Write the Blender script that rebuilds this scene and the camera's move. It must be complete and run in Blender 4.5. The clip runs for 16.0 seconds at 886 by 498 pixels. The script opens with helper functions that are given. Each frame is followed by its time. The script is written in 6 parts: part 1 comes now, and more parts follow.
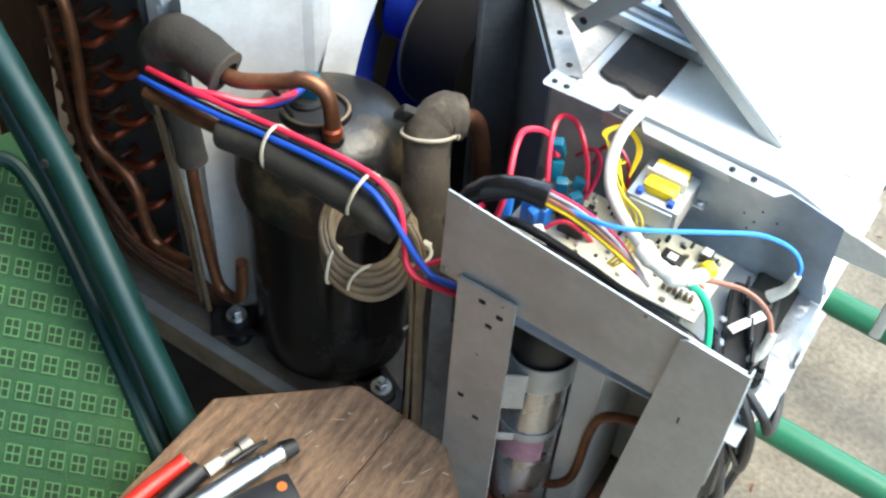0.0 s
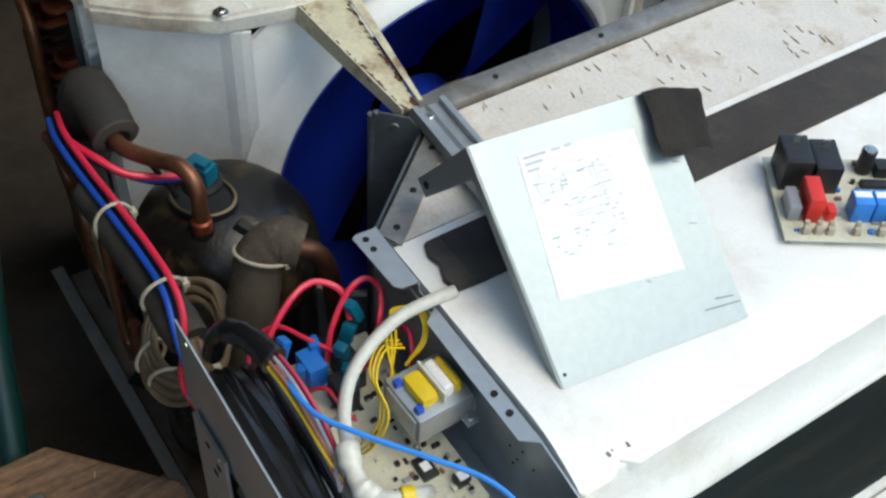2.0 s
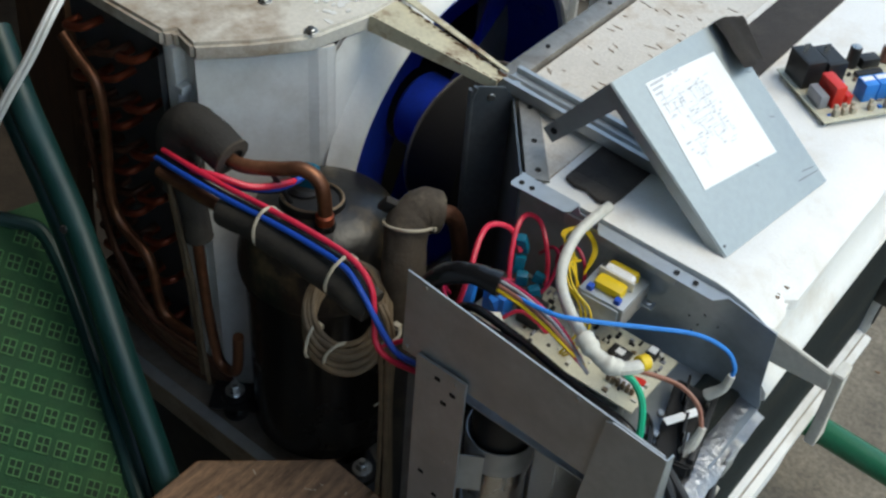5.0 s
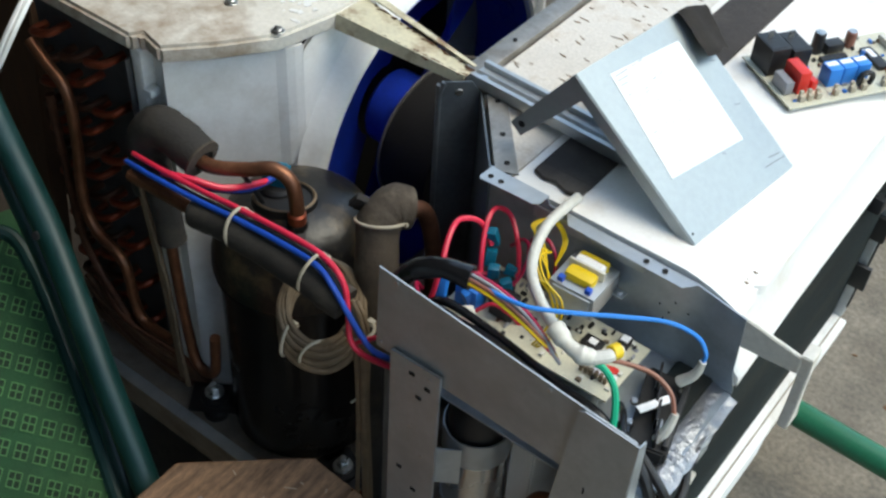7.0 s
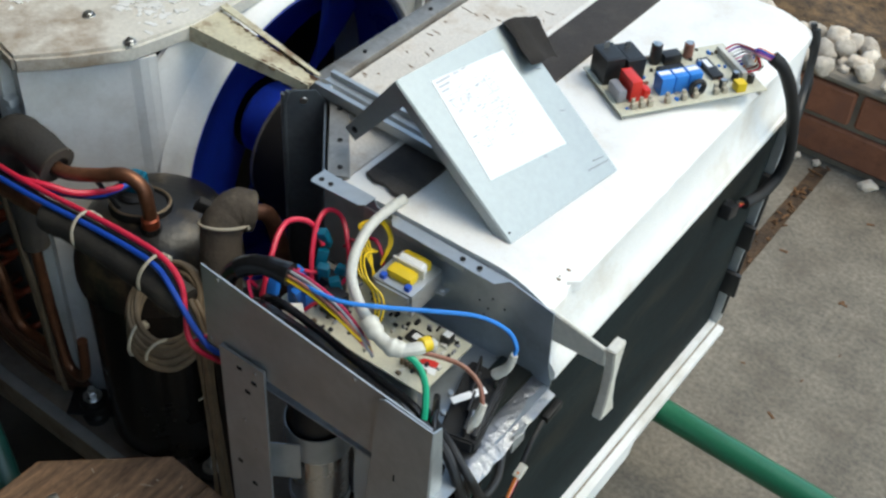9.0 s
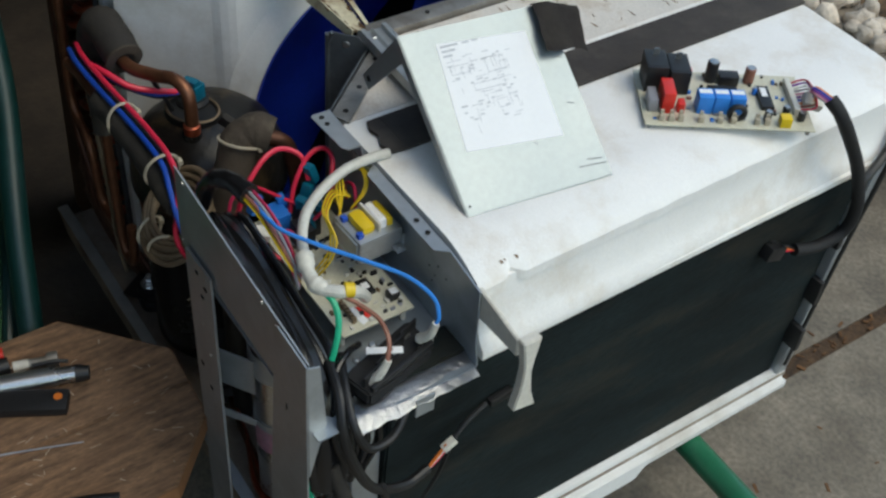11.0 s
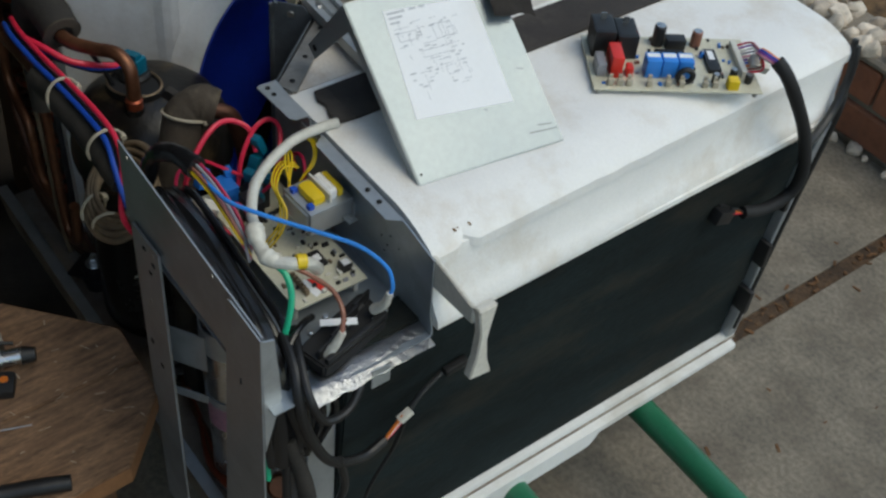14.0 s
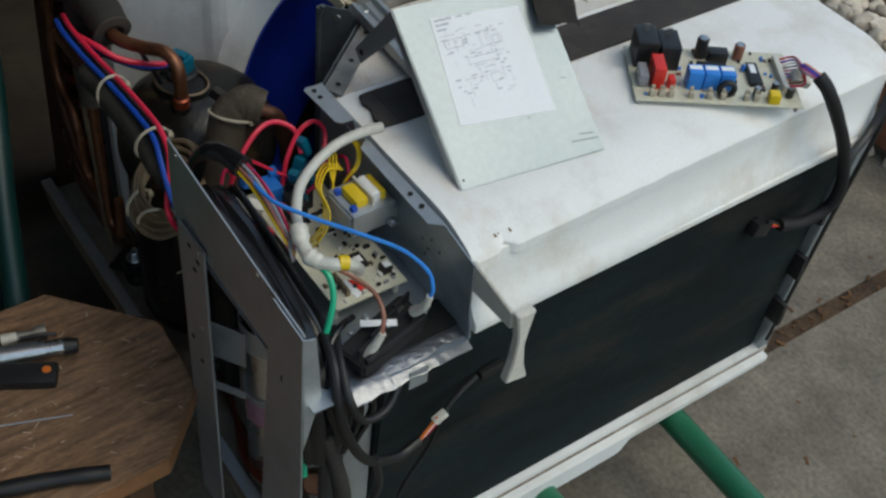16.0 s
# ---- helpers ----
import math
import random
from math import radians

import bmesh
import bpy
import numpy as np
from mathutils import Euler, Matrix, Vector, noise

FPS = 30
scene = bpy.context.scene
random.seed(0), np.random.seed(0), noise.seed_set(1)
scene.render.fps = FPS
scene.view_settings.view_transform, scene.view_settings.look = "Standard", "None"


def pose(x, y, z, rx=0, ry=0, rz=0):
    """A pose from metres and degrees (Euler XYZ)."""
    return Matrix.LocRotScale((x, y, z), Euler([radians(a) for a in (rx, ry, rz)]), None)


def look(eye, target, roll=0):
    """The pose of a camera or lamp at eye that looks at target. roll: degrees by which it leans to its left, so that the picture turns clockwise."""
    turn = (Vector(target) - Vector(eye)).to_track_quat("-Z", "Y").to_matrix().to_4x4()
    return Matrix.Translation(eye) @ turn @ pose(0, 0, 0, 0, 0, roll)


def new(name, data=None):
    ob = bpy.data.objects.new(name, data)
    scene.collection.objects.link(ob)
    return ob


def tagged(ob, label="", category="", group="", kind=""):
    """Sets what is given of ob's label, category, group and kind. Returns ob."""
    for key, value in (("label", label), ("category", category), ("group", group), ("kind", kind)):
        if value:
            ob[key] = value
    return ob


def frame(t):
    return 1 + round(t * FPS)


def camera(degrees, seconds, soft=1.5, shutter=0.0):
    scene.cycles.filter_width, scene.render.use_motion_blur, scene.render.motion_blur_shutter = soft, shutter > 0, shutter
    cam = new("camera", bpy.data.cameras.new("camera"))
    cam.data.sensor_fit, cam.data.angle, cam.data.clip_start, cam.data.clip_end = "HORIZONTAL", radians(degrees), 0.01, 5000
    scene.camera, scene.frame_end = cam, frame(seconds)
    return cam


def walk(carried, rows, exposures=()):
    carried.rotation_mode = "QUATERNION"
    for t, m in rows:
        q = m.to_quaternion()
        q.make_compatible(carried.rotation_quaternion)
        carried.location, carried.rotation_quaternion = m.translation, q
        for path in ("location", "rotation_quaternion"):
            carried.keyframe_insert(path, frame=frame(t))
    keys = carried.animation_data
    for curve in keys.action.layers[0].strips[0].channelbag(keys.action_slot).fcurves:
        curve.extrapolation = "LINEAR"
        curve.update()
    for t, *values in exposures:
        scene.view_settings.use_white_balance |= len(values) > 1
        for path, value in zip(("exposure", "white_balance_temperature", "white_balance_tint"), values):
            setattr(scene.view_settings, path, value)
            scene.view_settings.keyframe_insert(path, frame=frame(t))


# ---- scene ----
cam = camera(41.2, 16.0, soft=2.5)
PATH = [
    (0, (0.1490, 0.0060, 1.3690), (-0.5100, 1.1220, -0.1530), 4.4),
    (0.5, (0.2240, 0.1310, 1.3630), (-0.4920, 1.2470, -0.1340), 5.2),
    (1, (0.3710, 0.3550, 1.3590), (-0.5720, 1.3060, -0.1270), 7.2),
    (1.5, (0.3770, 0.3960, 1.3710), (-0.6670, 1.2270, -0.1190), 4.9),
    (2, (0.3680, 0.3850, 1.3780), (-0.7220, 1.1800, -0.0980), 4.0),
    (2.5, (0.3560, 0.3530, 1.3710), (-0.7800, 1.1240, -0.0840), 2.9),
    (3, (0.3120, 0.2560, 1.3890), (-0.7930, 1.1770, -0.0010), 4.0),
    (3.5, (0.2410, 0.0670, 1.4230), (-0.6340, 1.2300, 0.0520), 4.2),
    (3.6, (0.2409, 0.0461, 1.4221), (-0.4120, 0.9358, 0.4062), 3.9),
    (4, (0.2480, 0.0110, 1.4170), (-0.6140, 1.1770, 0.0390), 4.1),
    (4.5, (0.2620, -0.0140, 1.4080), (-0.5950, 1.1560, 0.0300), 4.7),
    (6.8, (0.2750, -0.0050, 1.4090), (-0.5430, 1.1830, 0.0230), 4.0),
    (7, (0.2800, -0.0090, 1.4110), (-0.5450, 1.1780, 0.0290), 3.9),
    (7.5, (0.2800, -0.0040, 1.4220), (-0.5500, 1.1860, 0.0460), 3.3),
    (8, (0.2770, -0.0050, 1.4270), (-0.5630, 1.1900, 0.0610), 2.9),
    (8.5, (0.3090, -0.0140, 1.4330), (-0.5070, 1.2030, 0.0720), 3.1),
    (8.7, (0.3488, -0.0076, 1.4338), (-0.2713, 0.9038, 0.4165), 2.6),
    (9, (0.4280, 0.0410, 1.4310), (-0.4000, 1.2640, 0.0830), 4.2),
    (9.3, (0.5662, 0.1589, 1.4390), (-0.1353, 1.0086, 0.4216), 6.5),
    (9.5, (0.6320, 0.2370, 1.4290), (-0.3460, 1.2960, 0.0430), 7.7),
    (10, (0.6700, 0.2610, 1.4240), (-0.4350, 1.1630, 0.0230), 4.9),
    (10.2, (0.6650, 0.2510, 1.4350), (-0.4830, 1.1190, 0.0450), 5.6),
    (12.3, (0.6522, 0.2289, 1.4446), (-0.1898, 0.9071, 0.4048), 5.1),
    (12.5, (0.6510, 0.2270, 1.4460), (-0.4660, 1.1440, 0.0630), 5.6),
    (13, (0.6450, 0.2360, 1.4460), (-0.4610, 1.1650, 0.0620), 5.3),
    (13.5, (0.6430, 0.2380, 1.4390), (-0.4390, 1.1790, 0.0450), 6.1),
    (14, (0.6510, 0.2320, 1.4280), (-0.4140, 1.1730, 0.0210), 6.7),
    (14.5, (0.6600, 0.2250, 1.4240), (-0.3980, 1.1510, 0.0020), 6.7),
    (15, (0.6620, 0.2210, 1.4300), (-0.4040, 1.1520, 0.0170), 6.4),
    (15.5, (0.6560, 0.2160, 1.4330), (-0.4220, 1.1400, 0.0240), 6.8),
    (16, (0.6500, 0.2160, 1.4400), (-0.4430, 1.1210, 0.0300), 7.0),
]
EXPOSURES = [(0.0, 2.52), (0.5, 2.42), (1.0, 1.6), (1.5, 1.0), (2.0, 0.8), (2.5, 0.6), (3.0, 0.4), (3.5, 0.38), (4.5, 0.55), (7.0, 1.1), (8.5, 0.93), (9.0, 0.88), (9.5, 0.78), (10.0, 0.6), (12.5, 0.2), (16.0, 0.07)]
walk(cam, [(t, look(eye, target, roll)) for t, eye, target, roll in PATH], [(t, stops, 7250, 0.5) for t, stops in EXPOSURES])

# ---- light ----
world = bpy.data.worlds.new("sky")
scene.world = world
world.use_nodes = True
_n = world.node_tree.nodes
_sky = _n.new("ShaderNodeTexSky")
_sky.sky_type, _sky.sun_disc = "NISHITA", False
_sky.sun_elevation, _sky.sun_rotation = radians(61), radians(58)
world.node_tree.links.new(_sky.outputs[0], _n["Background"].inputs[0])
_n["Background"].inputs[1].default_value = 0.185
sun = new("sun", bpy.data.lights.new("sun", "SUN"))
sun.data.energy, sun.data.angle, sun.data.color = 0.82, radians(36), (1.0, 0.96, 0.9)
sun.matrix_world = look((1.65, 1.03, 3.5), (0, 0, 0))


# ---- materials ----
def mat(name, col, rough=0.5, metal=0.0, var=0.15, scale=30.0, fine=220.0, bump=0.15, stain=None, stain_amount=0.5, stain_scale=9.0,
        rough_var=0.12, stretch=(1, 1, 1), coat=0.0, grain=0.06):
    """A surface with mottling at two scales, fine relief and, where given, stains of another colour."""
    m = bpy.data.materials.new(name)
    m.use_nodes = True
    nt = m.node_tree
    N, L = nt.nodes, nt.links
    b = N["Principled BSDF"]
    geo = N.new("ShaderNodeNewGeometry")
    mp = N.new("ShaderNodeMapping")
    mp.inputs["Scale"].default_value = stretch
    L.new(geo.outputs["Position"], mp.inputs["Vector"])

    def tex(s, detail=5.0, roughness=0.6):
        t = N.new("ShaderNodeTexNoise")
        t.inputs["Scale"].default_value, t.inputs["Detail"].default_value, t.inputs["Roughness"].default_value = s, detail, roughness
        L.new(mp.outputs[0], t.inputs["Vector"])
        return t

    a, f = tex(scale), tex(fine, 3.0)
    ramp = N.new("ShaderNodeValToRGB")
    ramp.color_ramp.elements[0].position, ramp.color_ramp.elements[1].position = 0.3, 0.72
    ramp.color_ramp.elements[0].color = (*[c * (1 - var) for c in col], 1)
    ramp.color_ramp.elements[1].color = (*[min(1, c * (1 + var * 0.6)) for c in col], 1)
    L.new(a.outputs["Fac"], ramp.inputs[0])
    out = ramp.outputs[0]
    mixf = N.new("ShaderNodeMix")
    mixf.data_type, mixf.blend_type = "RGBA", "MULTIPLY"
    mixf.inputs["Factor"].default_value = 1.0
    r2 = N.new("ShaderNodeValToRGB")
    r2.color_ramp.elements[0].position, r2.color_ramp.elements[1].position = 0.35, 0.65
    r2.color_ramp.elements[0].color = (1 - grain * 2, 1 - grain * 2, 1 - grain * 2, 1)
    L.new(f.outputs["Fac"], r2.inputs[0])
    L.new(out, mixf.inputs["A"])
    L.new(r2.outputs[0], mixf.inputs["B"])
    out = mixf.outputs["Result"]
    if stain:
        s = tex(stain_scale, 8.0, 0.68)
        r3 = N.new("ShaderNodeValToRGB")
        r3.color_ramp.elements[0].position, r3.color_ramp.elements[1].position = 0.5, 0.68
        r3.color_ramp.elements[0].color, r3.color_ramp.elements[1].color = (0, 0, 0, 1), (stain_amount, stain_amount, stain_amount, 1)
        L.new(s.outputs["Fac"], r3.inputs[0])
        mx = N.new("ShaderNodeMix")
        mx.data_type = "RGBA"
        L.new(r3.outputs[0], mx.inputs["Factor"])
        L.new(out, mx.inputs["A"])
        mx.inputs["B"].default_value = (*stain, 1)
        out = mx.outputs["Result"]
    L.new(out, b.inputs["Base Color"])
    rr = N.new("ShaderNodeMapRange")
    rr.inputs["To Min"].default_value, rr.inputs["To Max"].default_value = max(0.03, rough - rough_var), min(1, rough + rough_var)
    L.new(a.outputs["Fac"], rr.inputs["Value"])
    L.new(rr.outputs[0], b.inputs["Roughness"])
    b.inputs["Metallic"].default_value = metal
    b.inputs["Coat Weight"].default_value = coat
    if bump:
        bp = N.new("ShaderNodeBump")
        bp.inputs["Strength"].default_value, bp.inputs["Distance"].default_value = bump, 0.002
        L.new(f.outputs["Fac"], bp.inputs["Height"])
        L.new(bp.outputs[0], b.inputs["Normal"])
    return m


def random_tone(m, amount):
    """Vary a material's colour from piece to piece."""
    nt = m.node_tree
    b = nt.nodes["Principled BSDF"]
    src = b.inputs["Base Color"].links[0].from_socket
    info = nt.nodes.new("ShaderNodeObjectInfo")
    hs = nt.nodes.new("ShaderNodeHueSaturation")
    mr = nt.nodes.new("ShaderNodeMapRange")
    mr.inputs["To Min"].default_value, mr.inputs["To Max"].default_value = 1 - amount, 1 + amount
    nt.links.new(info.outputs["Random"], mr.inputs["Value"])
    nt.links.new(mr.outputs[0], hs.inputs["Value"])
    nt.links.new(src, hs.inputs["Color"])
    nt.links.new(hs.outputs[0], b.inputs["Base Color"])
    return m


CONCRETE = mat("concrete", (0.25, 0.213, 0.160), 0.9, var=0.36, scale=11, fine=120, bump=0.6, stain=(0.13, 0.105, 0.076), stain_amount=0.8, stain_scale=8, grain=0.18)
JOINTDIRT = mat("joint_dirt", (0.095, 0.054, 0.026), 0.95, var=0.7, scale=34, fine=150, bump=1.0, stain=(0.025, 0.017, 0.01), stain_amount=0.95, stain_scale=18)
SOIL = mat("soil", (0.17, 0.10, 0.045), 0.95, var=0.7, scale=34, fine=150, bump=1.0, stain=(0.025, 0.017, 0.01), stain_amount=0.95, stain_scale=18)
BRICK = random_tone(mat("brick", (0.30, 0.115, 0.060), 0.9, var=0.3, scale=40, fine=300, bump=0.4, stain=(0.12, 0.06, 0.045), stain_amount=0.6, stain_scale=20), 0.18)
MORTAR = mat("mortar", (0.26, 0.22, 0.17), 0.95, var=0.2, scale=40, fine=260, bump=0.6, stain=(0.2, 0.17, 0.13), stain_amount=0.5)
PEBBLE = random_tone(mat("pebble", (0.68, 0.58, 0.46), 0.8, var=0.25, scale=45, fine=200, bump=0.25, stain=(0.34, 0.2, 0.1), stain_amount=0.4, stain_scale=25), 0.3)
DRYLEAF = mat("dry_leaf", (0.17, 0.08, 0.03), 0.9, var=0.5, scale=60)
FOAM = mat("white_foam", (0.88, 0.865, 0.83), 0.85, var=0.04, scale=14, fine=380, bump=0.25, stain=(0.6, 0.5, 0.38), stain_amount=0.5, stain_scale=9, grain=0.02)
FOAM_BACK = mat("dirty_foam", (0.74, 0.69, 0.62), 0.9, var=0.12, scale=16, fine=300, bump=0.35, stain=(0.36, 0.25, 0.15), stain_amount=0.65, stain_scale=16)
SPONGE = mat("black_sponge", (0.05, 0.042, 0.038), 0.97, var=0.25, scale=30, fine=420, bump=0.5, stain=(0.1, 0.085, 0.07), stain_amount=0.5, stain_scale=12)
DARKCOIL = mat("dark_insulation", (0.013, 0.021, 0.022), 0.85, var=0.6, scale=14, fine=240, bump=0.3, grain=0.16, stain=(0.036, 0.031, 0.022), stain_amount=0.65, stain_scale=11, stretch=(1, 0.35, 1))
PLASTIC = mat("dirty_white_plastic", (0.82, 0.81, 0.78), 0.5, var=0.07, scale=9, fine=200, bump=0.06, stain=(0.47, 0.42, 0.34), stain_amount=0.45, stain_scale=8, grain=0.02)
PLASTIC_TOP = mat("soiled_plastic", (0.70, 0.66, 0.58), 0.65, var=0.16, scale=12, fine=200, bump=0.25, stain=(0.24, 0.155, 0.085), stain_amount=0.9, stain_scale=7.5, grain=0.06)
HOOKPLASTIC = mat("cream_plastic", (0.72, 0.69, 0.61), 0.45, var=0.06, scale=20, bump=0.05, stain=(0.5, 0.45, 0.36), stain_amount=0.4)
CREAM_RUST = mat("cream_paint", (0.66, 0.60, 0.42), 0.5, var=0.1, scale=30, bump=0.15, stain=(0.2, 0.10, 0.04), stain_amount=0.85, stain_scale=26)
SLIT = mat("slit_shadow", (0.30, 0.20, 0.12), 0.95, var=0.4, scale=60)
PANFLOOR = mat("dusty_pan", (0.33, 0.28, 0.22), 0.8, 0.0, var=0.3, scale=26, fine=160, bump=0.3, stain=(0.11, 0.06, 0.035), stain_amount=0.85, stain_scale=10)
# dark brown ground with the left side's shade put into its colour
SHADEGROUND = mat("shade_ground", (0.045, 0.034, 0.025), 0.95, var=0.4, scale=16, fine=90, bump=0.8, stain=(0.02, 0.015, 0.011), stain_amount=0.7, stain_scale=7)
SCRATCH = mat("scratch_grey", (0.16, 0.17, 0.18), 0.6, var=0.2)
RUST = mat("rust", (0.12, 0.06, 0.03), 0.95, var=0.5, scale=90, bump=0.5)
ZINC = mat("zinc_sheet", (0.50, 0.53, 0.545), 0.42, 0.65, var=0.12, scale=26, fine=160, bump=0.03, stain=(0.24, 0.25, 0.26), stain_amount=0.4, stain_scale=10, grain=0.04)
ZINC_COVER = mat("galvanised_cover", (0.34, 0.385, 0.40), 0.42, 0.6, var=0.06, scale=8, fine=150, bump=0.02, stain=(0.30, 0.35, 0.37), stain_amount=0.4, stain_scale=9, grain=0.03)
ZINC_OLD = mat("tarnished_zinc", (0.36, 0.34, 0.31), 0.5, 0.7, var=0.25, scale=40, fine=200, bump=0.1, stain=(0.14, 0.10, 0.07), stain_amount=0.6, stain_scale=18)
TIN = mat("tin_box", (0.42, 0.47, 0.51), 0.36, 0.6, var=0.2, scale=12, fine=60, bump=0.10, stain=(0.22, 0.24, 0.26), stain_amount=0.5, stain_scale=16)
DARKCOIL.node_tree.nodes["Principled BSDF"].inputs["Specular IOR Level"].default_value = 0.2
FOIL = mat("aluminium_foil", (0.5, 0.52, 0.55), 0.34, 1.0, var=0.1, scale=40, fine=90, bump=0.9)
BLACKSTEEL = mat("dark_steel", (0.15, 0.17, 0.185), 0.42, 0.4, var=0.2, scale=20, fine=160, bump=0.05, stain=(0.04, 0.042, 0.045), stain_amount=0.6)
COMPRESSOR = mat("black_enamel", (0.010, 0.010, 0.010), 0.25, 0.0, var=0.4, scale=14, fine=150, bump=0.06, stain=(0.045, 0.035, 0.025), stain_amount=0.5, stain_scale=11, rough_var=0.16)
COMPRESSOR_TOP = mat("dusty_black_enamel", (0.011, 0.010, 0.009), 0.36, 0.0, var=0.6, scale=22, fine=120, bump=0.35, stain=(0.12, 0.085, 0.045), stain_amount=0.8, stain_scale=18, rough_var=0.2, grain=0.15)
COPPER = mat("aged_copper", (0.27, 0.115, 0.062), 0.42, 0.75, var=0.35, scale=40, fine=200, bump=0.08, stain=(0.12, 0.06, 0.035), stain_amount=0.7, stain_scale=24)
# darker copy of the copper, shade round the pipes put into its colour
COPPER_DARK = mat("shaded_copper", (0.13, 0.055, 0.032), 0.5, 0.6, var=0.5, scale=40, fine=200, bump=0.12, stain=(0.04, 0.022, 0.015), stain_amount=0.7, stain_scale=24)
COPPER_RED = mat("red_copper", (0.42, 0.10, 0.05), 0.35, 0.75, var=0.35, scale=50, bump=0.05, stain=(0.15, 0.05, 0.03), stain_amount=0.6, stain_scale=30)
CAPILLARY = mat("dusty_tube", (0.22, 0.16, 0.10), 0.6, 0.2, var=0.3, scale=50, bump=0.1, stain=(0.14, 0.10, 0.06), stain_amount=0.5)
INSUL = mat("pipe_insulation", (0.032, 0.028, 0.024), 0.9, var=0.3, scale=40, fine=320, bump=0.4, stain=(0.085, 0.07, 0.05), stain_amount=0.45, stain_scale=16)
INSUL_DUST = mat("dusty_insulation", (0.075, 0.058, 0.042), 0.9, var=0.3, scale=30, fine=260, bump=0.4, stain=(0.24, 0.2, 0.14), stain_amount=0.6, stain_scale=16)
BLUEFAN = mat("blue_plastic", (0.012, 0.05, 0.52), 0.32, var=0.2, scale=12, bump=0.03, stain=(0.02, 0.025, 0.07), stain_amount=0.5, stain_scale=8)
GLOSSBLACK = mat("black_vinyl", (0.013, 0.013, 0.014), 0.22, var=0.25, scale=30, bump=0.12)
BLACK = mat("black_plastic", (0.014, 0.014, 0.015), 0.45, var=0.25, scale=30, bump=0.06)
BLACKMATT = mat("dark_interior", (0.012, 0.011, 0.011), 0.9, var=0.4, scale=30, bump=0.2)
TERMINAL = mat("dull_black", (0.012, 0.012, 0.013), 0.7, var=0.3, scale=60, bump=0.2)
TUBESHEET = mat("tube_sheet", (0.085, 0.088, 0.092), 0.65, 0.35, var=0.35, scale=22, bump=0.15, stain=(0.09, 0.055, 0.03), stain_amount=0.5)
GREENPAINT = mat("green_enamel", (0.022, 0.17, 0.085), 0.35, var=0.12, scale=12, bump=0.04, stain=(0.04, 0.11, 0.07), stain_amount=0.4)
CHAIRTUBE = mat("dark_green_tube", (0.004, 0.036, 0.032), 0.42, var=0.3, scale=18, bump=0.05, stain=(0.02, 0.05, 0.05), stain_amount=0.5)
MESHCLOTH = mat("green_cloth", (0.018, 0.078, 0.028), 0.85, var=0.2, scale=30, fine=500, bump=0.5, stain=(0.06, 0.15, 0.05), stain_amount=0.4)
MESHHOLE = mat("weave_gap", (0.012, 0.035, 0.016), 0.95, var=0.2)
WEAVE = mat("pale_weave", (0.10, 0.25, 0.09), 0.85, var=0.2)
WOOD = mat("weathered_board", (0.33, 0.195, 0.112), 0.58, var=0.62, scale=16, fine=110, bump=0.3, stain=(0.17, 0.095, 0.055), stain_amount=0.55, stain_scale=10, stretch=(9, 1.2, 1), grain=0.22)
WOODEDGE = mat("board_edge", (0.28, 0.13, 0.055), 0.6, var=0.3, scale=30, bump=0.2)
DARKWOOD = mat("brown_timber", (0.12, 0.06, 0.03), 0.7, var=0.35, scale=14, bump=0.2, stretch=(6, 6, 1))
# near-black skin of the unseen, added walls and roof that block light
LIGHTBLOCK = mat("light_block", (0.055, 0.045, 0.038), 0.9, var=0.2, scale=5)
PCB = mat("cream_board", (0.68, 0.65, 0.50), 0.42, var=0.1, scale=70, fine=400, bump=0.05, stain=(0.50, 0.45, 0.32), stain_amount=0.5, stain_scale=60)
PAPER = mat("white_paper", (0.88, 0.88, 0.88), 0.7, var=0.03, scale=10, bump=0.03, grain=0.01)
INK = mat("grey_ink", (0.60, 0.61, 0.63), 0.8, var=0.2)
TIENYLON = mat("aged_nylon", (0.50, 0.44, 0.33), 0.5, var=0.15, scale=40, bump=0.03)
WHITEPL = mat("white_nylon", (0.72, 0.69, 0.60), 0.42, var=0.08, scale=30, bump=0.03)
WHITECABLE = mat("white_cable", (0.66, 0.64, 0.57), 0.42, var=0.08, scale=30, bump=0.04, stain=(0.45, 0.42, 0.34), stain_amount=0.4, stain_scale=30)
SILVER = mat("silver_can", (0.6, 0.6, 0.6), 0.28, 0.95, var=0.1, scale=14, bump=0.03)
SCREW = mat("screw_steel", (0.55, 0.55, 0.53), 0.3, 0.95, var=0.2, scale=80, bump=0.1)
HOLE = mat("punched_hole", (0.012, 0.012, 0.012), 0.9, var=0.1)


def wire(name, col, rough=0.38):
    return mat(name, col, rough, var=0.1, scale=40, bump=0.03, grain=0.02)


RED = wire("red_pvc", (0.74, 0.025, 0.07))
DARKRED = wire("crimson_pvc", (0.45, 0.01, 0.06))
BLUE = wire("blue_pvc", (0.010, 0.075, 0.46))
SKYBLUE = wire("light_blue_pvc", (0.03, 0.25, 0.75))
YELLOW = wire("yellow_pvc", (0.80, 0.55, 0.02))
GREEN = wire("green_pvc", (0.01, 0.42, 0.22))
BROWN = wire("brown_pvc", (0.28, 0.11, 0.07))
PURPLE = wire("purple_pvc", (0.22, 0.05, 0.32))
PINK = wire("pink_pvc", (0.75, 0.30, 0.40))
GREY = wire("grey_pvc", (0.30, 0.30, 0.32))
ORANGE = wire("orange_pvc", (0.75, 0.20, 0.03))
WHITEWIRE = wire("white_pvc", (0.75, 0.74, 0.70))
